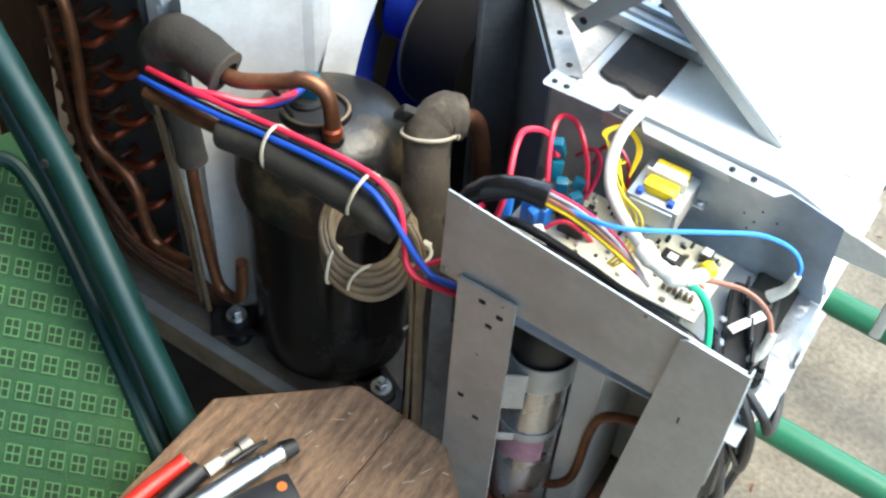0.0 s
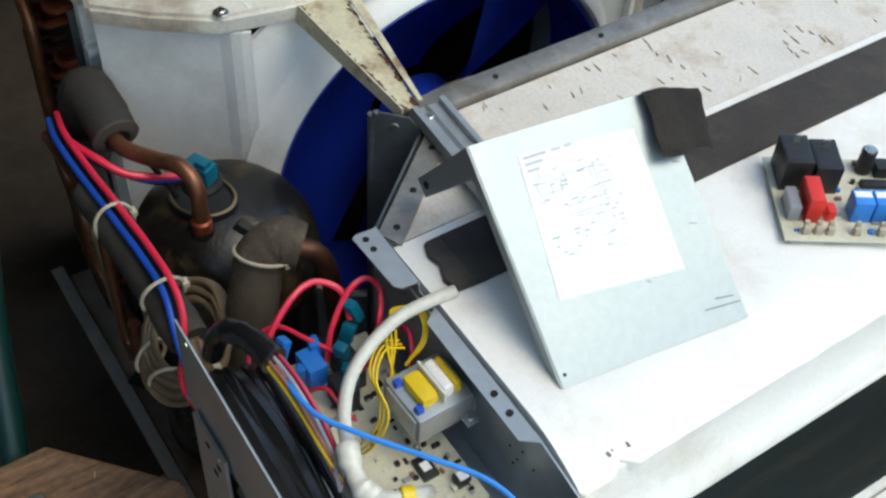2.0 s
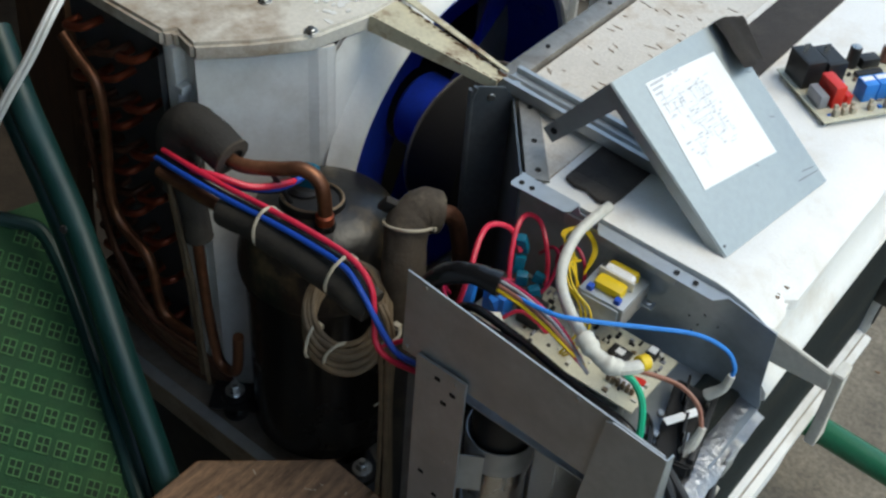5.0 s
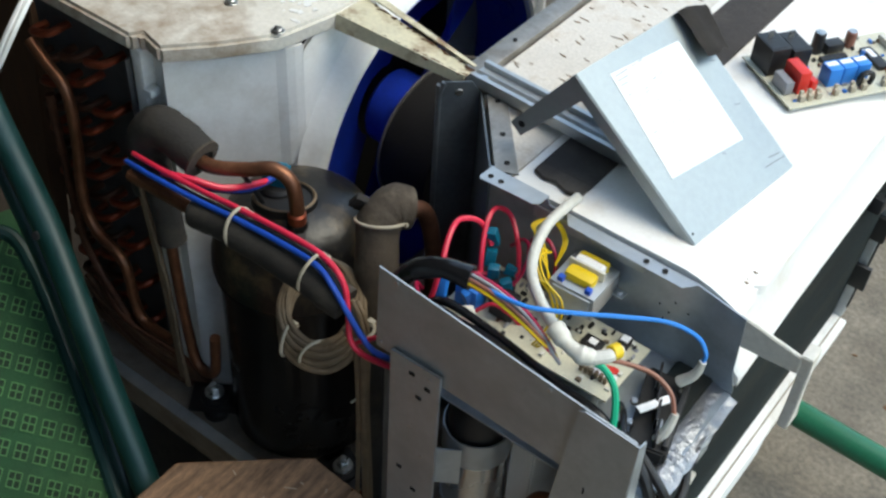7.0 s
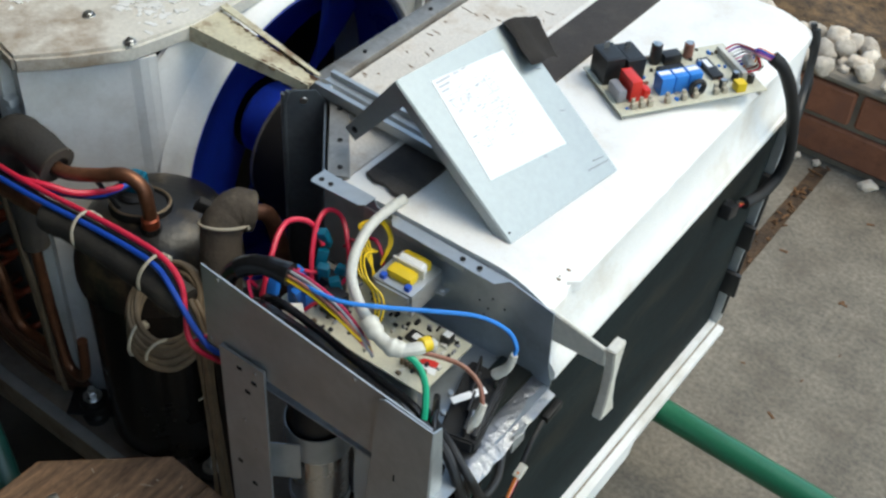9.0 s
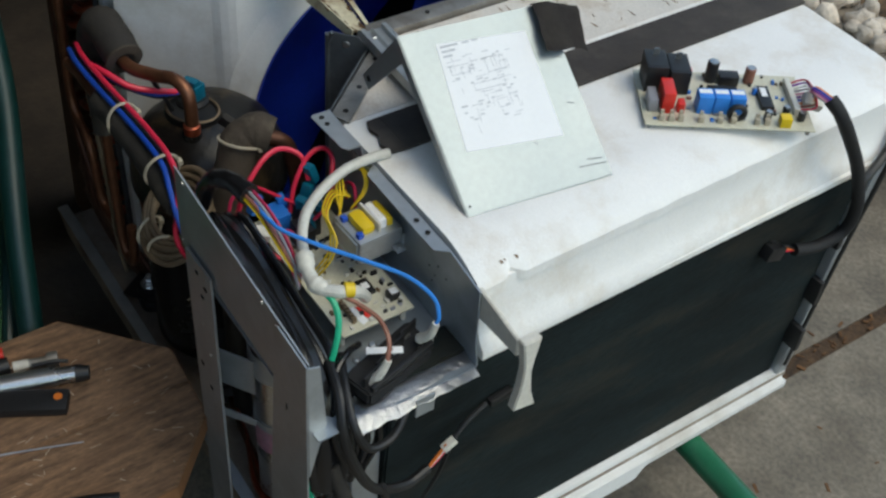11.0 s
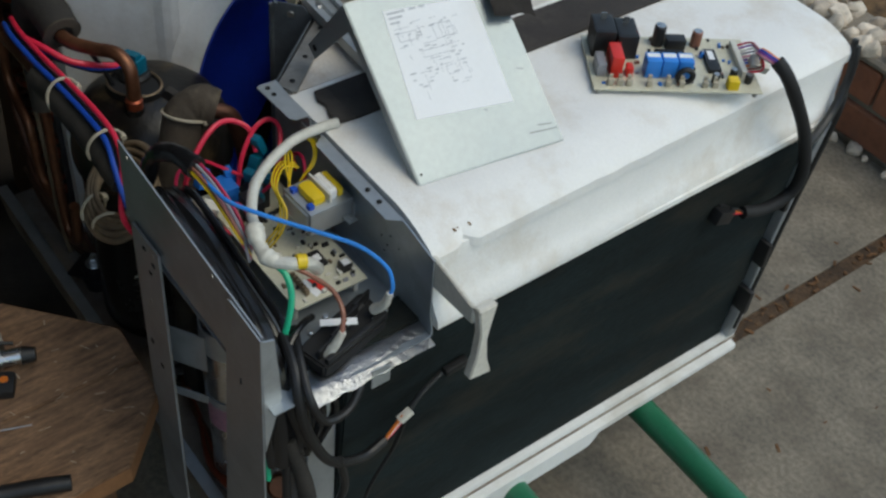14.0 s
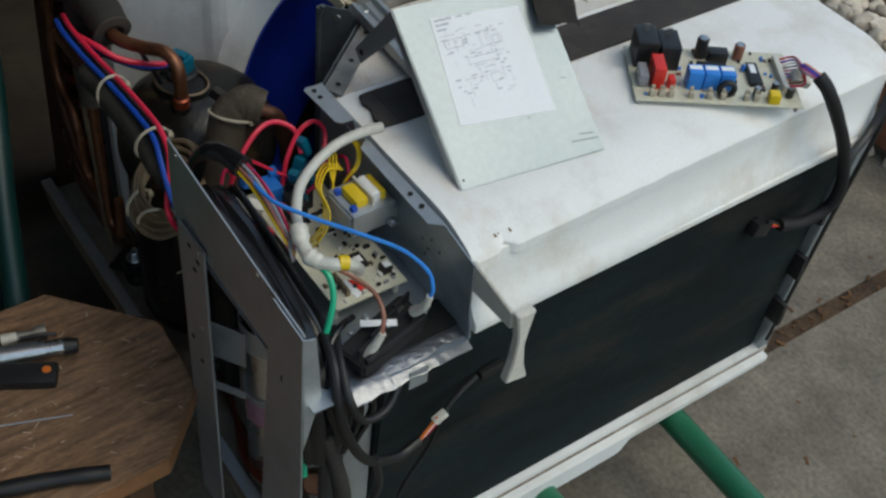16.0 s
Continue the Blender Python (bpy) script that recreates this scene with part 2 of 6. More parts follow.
TEAL = wire("teal_cap", (0.0, 0.13, 0.21))
SIGNALBLUE = wire("blue_box", (0.015, 0.17, 0.58))
SIGNALRED = wire("red_box", (0.72, 0.03, 0.02))
PINKLABEL = mat("pink_label", (0.75, 0.42, 0.52), 0.6, var=0.2, scale=120, bump=0.02)


# ---- builders ----
def bm_of(verts, faces):
    bm = bmesh.new()
    vs = [bm.verts.new(v) for v in verts]
    for f in faces:
        try:
            bm.faces.new([vs[i] for i in f])
        except ValueError:
            pass
    return bm


def join(*bms):
    out = bmesh.new()
    for b in bms:
        me = bpy.data.meshes.new("tmp")
        b.to_mesh(me)
        out.from_mesh(me)
        b.free()
        bpy.data.meshes.remove(me)
    return out


def place(bm, m):
    bmesh.ops.transform(bm, matrix=m, verts=bm.verts)
    return bm


def box(x0, x1, y0, y1, z0, z1, bevel=0.0, seg=2):
    v = [(x, y, z) for z in (z0, z1) for y in (y0, y1) for x in (x0, x1)]
    bm = bm_of(v, [(0, 2, 3, 1), (4, 5, 7, 6), (0, 1, 5, 4), (2, 6, 7, 3), (0, 4, 6, 2), (1, 3, 7, 5)])
    if bevel:
        bmesh.ops.bevel(bm, geom=bm.edges[:], offset=bevel, segments=seg, affect="EDGES", profile=0.6)
    return bm


def prism(pts, lo, hi, axis="z", bevel=0.0):
    """A polygon of (a, b) pairs drawn out along an axis: z takes (x, y), y takes (x, z), x takes (y, z)."""
    def at(p, h):
        return {"z": (p[0], p[1], h), "y": (p[0], h, p[1]), "x": (h, p[0], p[1])}[axis]
    n = len(pts)
    bm = bm_of([at(p, lo) for p in pts] + [at(p, hi) for p in pts],
               [tuple(range(n)), tuple(range(2 * n - 1, n - 1, -1))] + [(i, (i + 1) % n, n + (i + 1) % n, n + i) for i in range(n)])
    bmesh.ops.recalc_face_normals(bm, faces=bm.faces[:])
    if bevel:
        bmesh.ops.bevel(bm, geom=bm.edges[:], offset=bevel, segments=2, affect="EDGES")
    return bm


def lathe(profile, seg=40, caps=True):
    """Turn (radius, height) pairs round the z axis."""
    v, f = [], []
    for r, h in profile:
        for i in range(seg):
            a = 2 * math.pi * i / seg
            v.append((r * math.cos(a), r * math.sin(a), h))
    for k in range(len(profile) - 1):
        for i in range(seg):
            j = (i + 1) % seg
            f.append((k * seg + i, k * seg + j, (k + 1) * seg + j, (k + 1) * seg + i))
    if caps:
        f.append(tuple(range(seg - 1, -1, -1)))
        f.append(tuple((len(profile) - 1) * seg + i for i in range(seg)))
    bm = bm_of(v, f)
    bmesh.ops.recalc_face_normals(bm, faces=bm.faces[:])
    return bm


def cyl(r, h, seg=20, bevel=0.0):
    b = min(bevel, r * 0.5, h * 0.4)
    return lathe([(r - b, 0), (r, b), (r, h - b), (r - b, h)] if b else [(r, 0), (r, h)], seg)


ALONG_X = pose(0, 0, 0, 0, 90, 0)


def spline(pts, n=10):
    """A smooth line through the points."""
    P = [Vector(p) for p in pts]
    if len(P) < 3:
        return P
    P = [P[0] * 2 - P[1]] + P + [P[-1] * 2 - P[-2]]
    out = []
    for i in range(1, len(P) - 2):
        a, b, c, d = P[i - 1:i + 3]
        for k in range(n):
            t = k / n
            out.append(0.5 * (2 * b + (c - a) * t + (2 * a - 5 * b + 4 * c - d) * t * t + (3 * b - a - 3 * c + d) * t ** 3))
    out.append(P[-2])
    return out


def tube(pts, r, seg=8, n=8, wave=0.0, closed=False):
    """A round rod along a smooth line. r: one radius, or one for each end."""
    L = spline(pts, n)
    r0, r1 = (r, r) if not isinstance(r, tuple) else r
    v, f = [], []
    side = None
    for k, p in enumerate(L):
        d = (L[min(k + 1, len(L) - 1)] - L[max(k - 1, 0)]).normalized()
        if side is None:
            side = d.cross(Vector((0.31, 0.2, 0.93))).normalized()
        side = (side - d * side.dot(d)).normalized()
        up = d.cross(side)
        rr = (r0 + (r1 - r0) * k / (len(L) - 1)) * (1 + wave * math.sin(k * 1.7) * 0.5 + wave * math.sin(k * 0.6))
        for i in range(seg):
            a = 2 * math.pi * i / seg
            v.append(p + (side * math.cos(a) + up * math.sin(a)) * rr)
    for k in range(len(L) - 1):
        for i in range(seg):
            j = (i + 1) % seg
            f.append((k * seg + i, k * seg + j, (k + 1) * seg + j, (k + 1) * seg + i))
    f.append(tuple(range(seg - 1, -1, -1)))
    f.append(tuple((len(L) - 1) * seg + i for i in range(seg)))
    bm = bm_of(v, f)
    bmesh.ops.recalc_face_normals(bm, faces=bm.faces[:])
    return bm


def sheet(a, b, c, d, thick=0.001):
    """A thin plate with the corners a, b, c, d in turn."""
    a, b, c, d = map(Vector, (a, b, c, d))
    n = (b - a).cross(d - a).normalized() * thick
    bm = bm_of([a, b, c, d, a + n, b + n, c + n, d + n],
               [(3, 2, 1, 0), (4, 5, 6, 7), (0, 1, 5, 4), (1, 2, 6, 5), (2, 3, 7, 6), (3, 0, 4, 7)])
    bmesh.ops.recalc_face_normals(bm, faces=bm.faces[:])
    return bm


def mesh_ob(name, bm, material, smooth=True):
    me = bpy.data.meshes.new(name)
    bm.to_mesh(me)
    bm.free()
    me.materials.append(material)
    if smooth:
        for p in me.polygons:
            p.use_smooth = True
        me.set_sharp_from_angle(angle=radians(35))
    return new(name, me)


def part(name, bm, material, parent, label=""):
    ob = mesh_ob(name, bm, material)
    ob.parent = parent
    if parent is not None:
        ob.matrix_parent_inverse = parent.matrix_world.inverted() if parent.type != "EMPTY" else Matrix.Translation(parent.location).inverted()
    if label:
        tagged(ob, label)
    return ob


def thing(name, label, category, base=(0, 0, 0), group=""):
    e = new(name)
    e.location = base
    e.empty_display_size = 0.02
    return tagged(e, label, category, group)


def single(name, bm, material, label, category, group="", kind=""):
    return tagged(mesh_ob(name, bm, material), label, category, group, kind)


# ---- ground and surroundings ----
def build_ground():
    g = [box(-60, -0.030, -60, 2.03, -0.1, 0.0), box(0.0, 60, -60, 2.03, -0.1, 0.0)]
    single("ground", join(*g, box(-60, 60, -60, 60, -0.2, -0.012)), CONCRETE, "worn tan concrete slabs with a dirt-filled joint", "ground", kind="structure")
    rnd = random.Random(4)
    single("joint_dirt", box(-0.0302, 0.0002, -3, 2.03, -0.012, -0.0025), JOINTDIRT, "dirt packed in the joint between the slabs", "dirt", kind="structure")
    litter = []
    for i in range(110):
        y = rnd.uniform(1.0, 2.03)
        s = rnd.uniform(0.002, 0.008)
        litter.append(place(box(-s, s, -s * 0.35, s * 0.35, 0, 0.002), pose(rnd.gauss(-0.015, 0.009), y, rnd.uniform(-0.003, 0.003), rnd.uniform(-20, 20), rnd.uniform(-20, 20), rnd.uniform(0, 180))))
    for i in range(40):
        s = rnd.uniform(0.003, 0.008)
        litter.append(place(box(-s, s, -s * 0.3, s * 0.3, 0, 0.001), pose(rnd.uniform(-0.1, 0.7), rnd.uniform(0.9, 2.0), 0.0005, 0, rnd.uniform(-8, 8), rnd.uniform(0, 180))))
    single("leaf_litter", join(*litter), DRYLEAF, "dry brown leaf scraps lying on the concrete", "leaf litter", kind="stuff")
    # bed of soil behind the edging
    n = 60
    v, f = [], []
    for j in range(n // 2 + 1):
        for i in range(n + 1):
            x, y = -2.2 + 4.4 * i / n, 2.172 + 1.8 * j / (n // 2)
            v.append((x, y, 0.17 + 0.16 * j / (n // 2) + 0.05 * noise.noise(Vector((x * 5, y * 5, 0))) + 0.02 * noise.noise(Vector((x * 21, y * 21, 3)))))
    for j in range(n // 2):
        for i in range(n):
            a = j * (n + 1) + i
            f.append((a, a + 1, a + n + 2, a + n + 1))
    single("garden_soil", bm_of(v, f), SOIL, "brown garden bed of soil and mulch", "soil", kind="structure")


def build_edging():
    wall = tagged(mesh_ob("brick_edging", box(-2.2, 2.2, 2.062, 2.17, -0.01, 0.178), MORTAR), "low two-course brick garden edging topped with mortared pebbles", "edging", kind="structure")
    cap = []
    rnd = random.Random(8)
    me = bpy.data.meshes.new("brick")
    b = box(-0.112, 0.112, 0, 0.1, 0, 0.073, 0.004, 1)
    b.to_mesh(me)
    b.free()
    me.materials.append(BRICK)
    for row in range(2):
        for i in range(-9, 10):
            o = new("brick", me)
            o.location = (0.005 + 0.117 + 0.234 * i + (0.117 if row == 0 else 0) + rnd.uniform(-0.003, 0.003), 2.052 + rnd.uniform(-0.003, 0.004), 0.008 + 0.086 * row)
            o.parent = wall
    part("mortar_cap", box(-2.2, 2.2, 2.05, 2.178, 0.172, 0.19, 0.006, 1), MORTAR, wall)
    shapes = []
    for k in range(4):
        bm = bmesh.new()
        bmesh.ops.create_icosphere(bm, subdivisions=2, radius=1)
        for w in bm.verts:
            w.co *= 1 + 0.42 * noise.noise(w.co * 1.6 + Vector((k * 7, 0, 0))) + 0.12 * noise.noise(w.co * 4 + Vector((0, k * 5, 0)))
        me = bpy.data.meshes.new("stone")
        bm.to_mesh(me)
        bm.free()
        me.materials.append(PEBBLE)
        for p in me.polygons:
            p.use_smooth = p.index % 3 > 0
        shapes.append(me)
    for i in range(240):
        o = new("stone", shapes[i % 4])
        s = rnd.uniform(0.012, 0.029)
        o.matrix_world = pose(-0.7 + 2.2 * (i // 4) / 60 + rnd.uniform(-0.02, 0.02), 2.068 + 0.031 * (i % 4) + rnd.uniform(-0.012, 0.012), 0.196 + rnd.uniform(-0.004, 0.01), rnd.uniform(0, 360), rnd.uniform(-20, 20), rnd.uniform(0, 360)) @ Matrix.Diagonal((s, s * rnd.uniform(0.6, 0.9), s * rnd.uniform(0.6, 0.8), 1))
        o.parent = wall
    # pebbles along the foot
    for i in range(40):
        o = new("stone", shapes[i % 4])
        s = rnd.uniform(0.008, 0.02)
        o.matrix_world = pose(-1.2 + 2.4 * i / 40 + rnd.uniform(-0.03, 0.03), 2.03 + rnd.uniform(-0.015, 0.012), 0.006, 0, 0, rnd.uniform(0, 360)) @ Matrix.Diagonal((s, s * 0.8, s * 0.7, 1))
        o.parent = wall


def build_shade_pieces():
    # unseen walls and a roof, added to keep sky light off the left
    single("wall_west", box(-2.40, -2.30, -1.4, 1.45, 0, 1.80), LIGHTBLOCK, "unseen dark wall added to block light from the west", "wall", kind="structure")
    single("wall_north", box(-2.30, -0.98, 1.35, 1.45, 0, 1.80), LIGHTBLOCK, "unseen dark wall added to block light from the north", "wall", kind="structure")
    single("ceiling", join(box(-2.40, -0.98, -1.4, 1.45, 1.80, 1.90), box(-0.979, 0.35, -1.4, 0.63, 1.80, 1.90)), LIGHTBLOCK, "unseen dark roof added to shade the left side", "ceiling", kind="structure")
    single("wall_south", box(-2.40, 2.6, -1.5, -1.402, 0, 2.05), LIGHTBLOCK, "unseen dark wall added to cut light from the south", "wall", kind="structure")
    # dark sheet added over the slab so the left ground looks shaded
    single("ground_earth", box(-2.30, -0.50, -1.4, 1.35, -0.01, 0.004), SHADEGROUND, "dark brown ground sheet added to stand for shade on the left", "ground", kind="structure")


build_ground()
build_edging()
build_shade_pieces()


# ---- the unit's stand and base ----
def build_stand():
    s = thing("tubular_stand", "green enamelled steel tube stand under the appliance", "stand")
    for y in (1.15, 0.917):
        part("support_tube", tube([(-0.72, y, 0.016), (-0.70, y, 0.10), (-0.66, y, 0.142), (-0.5, y, 0.146), (0.3, y - 0.02, 0.146), (0.62, y - 0.035, 0.142), (0.68, y - 0.035, 0.1), (0.70, y - 0.035, 0.004)], 0.019, 16), GREENPAINT, s)
    part("cross_tube", tube([(-0.71, 0.917, 0.03), (-0.71, 1.15, 0.03)], 0.014, 12), GREENPAINT, s)
    part("cross_tube", tube([(-0.1, 0.62, 0.146), (-0.1, 0.917, 0.146)], 0.014, 12), GREENPAINT, s)
    part("leg", tube([(-0.1, 0.62, 0.146), (-0.1, 0.60, 0.1), (-0.1, 0.595, 0.002)], 0.014, 12), GREENPAINT, s)


def build_base():
    s = thing("base_pan", "galvanised base pan with an upturned rim, dusty", "base pan", (0, 0, 0.163))
    part("floor_plate", box(-0.71, 0.075, 0.575, 1.31, 0.163, 0.20), PANFLOOR, s, "dusty cream pan floor with brown rust stains")
    part("near_rim", sheet((-0.71, 0.564, 0.163), (0.03, 0.564, 0.163), (0.03, 0.556, 0.222), (-0.71, 0.556, 0.222), 0.0015), PANFLOOR, s)
    part("inner_lip", box(-0.71, 0.03, 0.555, 0.570, 0.222, 0.2235), ZINC, s)
    # front rail of white plastic with a stepped lower lip
    part("front_rail", box(0.046, 0.0755, 0.60, 1.312, 0.180, 0.203, 0.003), PLASTIC, s, "white plastic front rail")
    part("rail_groove", box(0.075, 0.0772, 0.62, 1.31, 0.1885, 0.1925), PANFLOOR, s)
    lip = [(0.60, 0.184), (0.60, 0.143), (1.024, 0.147), (1.034, 0.150), (1.046, 0.168), (1.308, 0.172), (1.308, 0.184)]
    part("rail_lip", prism(lip, 0.071, 0.086, "x", 0.002), PLASTIC, s, "white plastic lip with a dropped middle section")


# ---- evaporator housing ----
FOAM_TOP = 0.702


def foam_slab():
    """The housing's upper slab: flat behind, falling in a soft curve to its front edge, which is nicked near the corner."""
    nx, ny = 22, 90
    v, f = [], []

    def edge(y):
        x = 0.0915 - 0.0085 * (y - 0.7165) / 0.6
        x -= 0.0085 * math.exp(-((y - 0.757) / 0.0065) ** 4)
        return x + 0.0008 * noise.noise(Vector((y * 40, 3, 0)))
    for j in range(ny + 1):
        y = 0.7165 + 0.0007 * noise.noise(Vector((j, 1, 0))) + 0.598 * j / ny
        e = edge(y)
        for i in range(nx + 1):
            x = -0.152 + (e + 0.152) * (1 - (1 - i / nx) ** 1.25)
            k = max(0.0, (x - 0.030) / 0.058)
            z = FOAM_TOP - 0.017 * k ** 1.7 - (0.004 if i == nx else 0) + 0.0006 * k * noise.noise(Vector((x * 30, y * 30, 0)))
            v.append((x, y, z))
    n = len(v)
    v += [(x, y, min(z - 0.012, 0.676)) for x, y, z in v]
    w = nx + 1
    for j in range(ny):
        for i in range(nx):
            a = j * w + i
            f.append((a, a + 1, a + w + 1, a + w))
            f.append((n + a, n + a + w, n + a + w + 1, n + a + 1))
    rim = [i for i in range(w)] + [j * w + nx for j in range(1, ny + 1)] + [ny * w + i for i in range(nx - 1, -1, -1)] + [j * w for j in range(ny - 1, 0, -1)]
    for p, q in zip(rim, rim[1:] + rim[:1]):
        f.append((p, n + p, n + q, q))
    bm = bm_of(v, f)
    bmesh.ops.recalc_face_normals(bm, faces=bm.faces[:])
    return bm


def build_evaporator():
    s = thing("evaporator_housing", "white styrofoam evaporator housing with a dark front coil", "housing", (0, 0, 0.2))
    front = 0.090
    outline = [(-0.275, 0.83), (-0.172, 0.717), (0.092, 0.7165), (0.086, 0.96), (0.070, 1.318), (-0.272, 1.318)]
    part("foam_top", foam_slab(), FOAM, s)
    part("back_foam", prism([(-0.265, 0.83), (-0.172, 0.719), (-0.153, 0.719), (-0.151, 1.316), (-0.265, 1.316)], 0.60, FOAM_TOP - 0.002, "z", 0.002), FOAM_BACK, s, "stained white foam with knife slits")
    part("foam_body", join(box(-0.168, 0.06, 0.722, 1.312, 0.2, 0.60), box(-0.150, 0.05, 0.720, 1.308, 0.601, 0.668)), FOAM, s)
    # ledge above the coil
    def splay(bm, near, far):
        """Lean a long piece along the housing's slightly skewed front."""
        for w in bm.verts:
            k = (w.co.y - 0.718) / 0.592
            w.co.x += near + (far - near + 0.0125 * min(1.0, max(0.0, (w.co.z - 0.602) / 0.06))) * k
            if w.co.z > 0.65 and k > 0.9:
                w.co.y -= 0.004
        return bm
    part("foam_ledge", splay(prism([(0.0775, 0.678), (0.0785, 0.664), (0.081, 0.646), (0.085, 0.630), (0.0905, 0.617), (0.097, 0.609), (0.098, 0.600), (0.05, 0.600), (0.05, 0.678)], 0.718, 1.312, "y"), 0.0088, -0.0088), FOAM, s)
    part("foam_lip", splay(box(0.088, 0.101, 0.720, 1.300, 0.5935, 0.6025, 0.002), 0.003, -0.006), FOAM, s)
    coil = part("coil_front", prism([(0.04, 0.20), (0.067, 0.20), (0.087, 0.60), (0.05, 0.60)], 0.632, 1.286, "y", 0.002), DARKCOIL, s, "flat dark insulated coil face, scuffed")
    part("side_plate", box(0.03, 0.072, 0.598, 0.631, 0.205, 0.585, 0.002), ZINC, s, "dull aluminium end plate of the coil")
    part("far_end_plate", prism([(0.02, 0.2), (0.078, 0.2), (0.098, 0.60), (0.02, 0.60)], 1.288, 1.306, "y", 0.001), ZINC, s)
    part("far_rim", tube([(0.078, 1.319, 0.698), (0.092, 1.314, 0.64), (0.098, 1.306, 0.60), (0.090, 1.300, 0.45), (0.078, 1.296, 0.22)], 0.004, 8), BLACK, s, "black sealing cord on the corner")
    for z0, z1 in ((0.27, 0.31), (0.36, 0.40), (0.46, 0.49)):
        part("clip", box(0.060, 0.094, 1.280, 1.2875, z0, z1, 0.001), BLACK, s)
    rnd = random.Random(2)
    for i in range(52):
        x, y = rnd.uniform(-0.258, -0.165), rnd.uniform(0.86, 1.3)
        l, w = rnd.uniform(0.002, 0.008), rnd.uniform(0.0004, 0.0009)
        part("slit", place(prism([(-l, 0), (0, -w), (l, -w * 0.3), (l * 0.6, w), (-l * 0.2, w * 0.6)], 0, 0.0008), pose(x, y, FOAM_TOP - 0.0021, 0, 0, rnd.gauss(-6, 12))), SLIT, s, "brown knife slit")
    part("nick_stain", join(*[place(box(-w, w, -w * 0.5, w * 0.5, 0, 0.001), pose(0.0795 + rnd.uniform(-0.003, 0.001), 0.757 + rnd.uniform(-0.009, 0.009), FOAM_TOP - 0.0125, 0, 0, rnd.uniform(0, 90))) for w in (0.0015, 0.002, 0.0012, 0.001)]), SLIT, s)
    part("back_rim", join(box(-0.287, -0.266, 0.815, 1.32, 0.692, 0.7075, 0.001), box(-0.2885, -0.287, 0.815, 1.32, 0.5, 0.7075)), ZINC_OLD, s, "grimy grey metal edge strip")
    for y in (0.9, 1.02, 1.15, 1.27):
        part("rim_screw", place(cyl(0.0026, 0.0015, 8), pose(-0.277, y, 0.7075)), HOLE, s)
    # bent flange along the chamfer
    fl = part("corner_flange", sheet((-0.250, 0.811, 0.7045), (-0.168, 0.712, 0.7045), (-0.148, 0.722, 0.7045), (-0.228, 0.815, 0.7045), 0.0015), ZINC_OLD, s, "soiled metal flange with punched holes")
    for a in (0.12, 0.55, 0.9):
        part("hole", place(cyl(0.003, 0.0006, 10), pose(-0.239 + 0.081 * a, 0.813 - 0.094 * a, 0.706)), HOLE, fl)
    tape = thing("foam_strip", "dark grey self-adhesive foam strip stuck on the housing", "foam strip", (-0.113, 1.0, FOAM_TOP))
    part("strip", box(-0.142, -0.086, 0.752, 1.316, FOAM_TOP + 0.0005, FOAM_TOP + 0.0045, 0.0015), SPONGE, tape)
    part("torn_end", prism([(-0.142, 0.7525), (-0.1415, 0.738), (-0.128, 0.733), (-0.116, 0.736), (-0.101, 0.730), (-0.0875, 0.734), (-0.086, 0.7525)], FOAM_TOP + 0.0005, FOAM_TOP + 0.0048, "z", 0.001), SPONGE, tape, "torn end lifting a little")
    # channel across the housing
    c = thing("steel_channel", "galvanised U channel lying across the foam", "bracket", (-0.17, 0.82, FOAM_TOP))
    prof = [(0, 0), (0.034, 0), (0.034, 0.010), (0.029, 0.010), (0.029, 0.004), (0.019, 0.004), (0.017, 0.007), (0.014, 0.004), (0.005, 0.004), (0.005, 0.012), (0, 0.012)]
    ch = part("channel", place(prism(prof, 0, 0.20, "x"), pose(-0.272, 0.806, FOAM_TOP + 0.0055, 0, 0, -3)), ZINC, c)
    part("screw", place(cyl(0.0045, 0.003, 12, 0.001), pose(-0.258, 0.817, FOAM_TOP + 0.009)), SCREW, c)
    part("packing", box(-0.265, -0.16, 0.808, 0.835, FOAM_TOP - 0.001, FOAM_TOP + 0.0055), ZINC_OLD, c)
    # hook
    h = thing("plastic_catch", "cream plastic catch arm standing out from the housing corner", "catch", (0.12, 0.72, 0.66))
    part("arm", prism([(0.090, 0.648), (0.152, 0.652), (0.152, 0.672), (0.090, 0.684)], 0.716, 0.7205, "y", 0.001), HOOKPLASTIC, h)
    part("arm_web", prism([(0.090, 0.7165), (0.152, 0.7165), (0.152, 0.730), (0.090, 0.737)], 0.651, 0.6545, "z", 0.001), HOOKPLASTIC, h)
    part("end_plate", prism([(0.716, 0.675), (0.737, 0.675), (0.733, 0.65), (0.731, 0.63), (0.735, 0.60), (0.742, 0.578), (0.716, 0.582), (0.721, 0.61), (0.722, 0.64)], 0.151, 0.161, "x", 0.0012), HOOKPLASTIC, h)


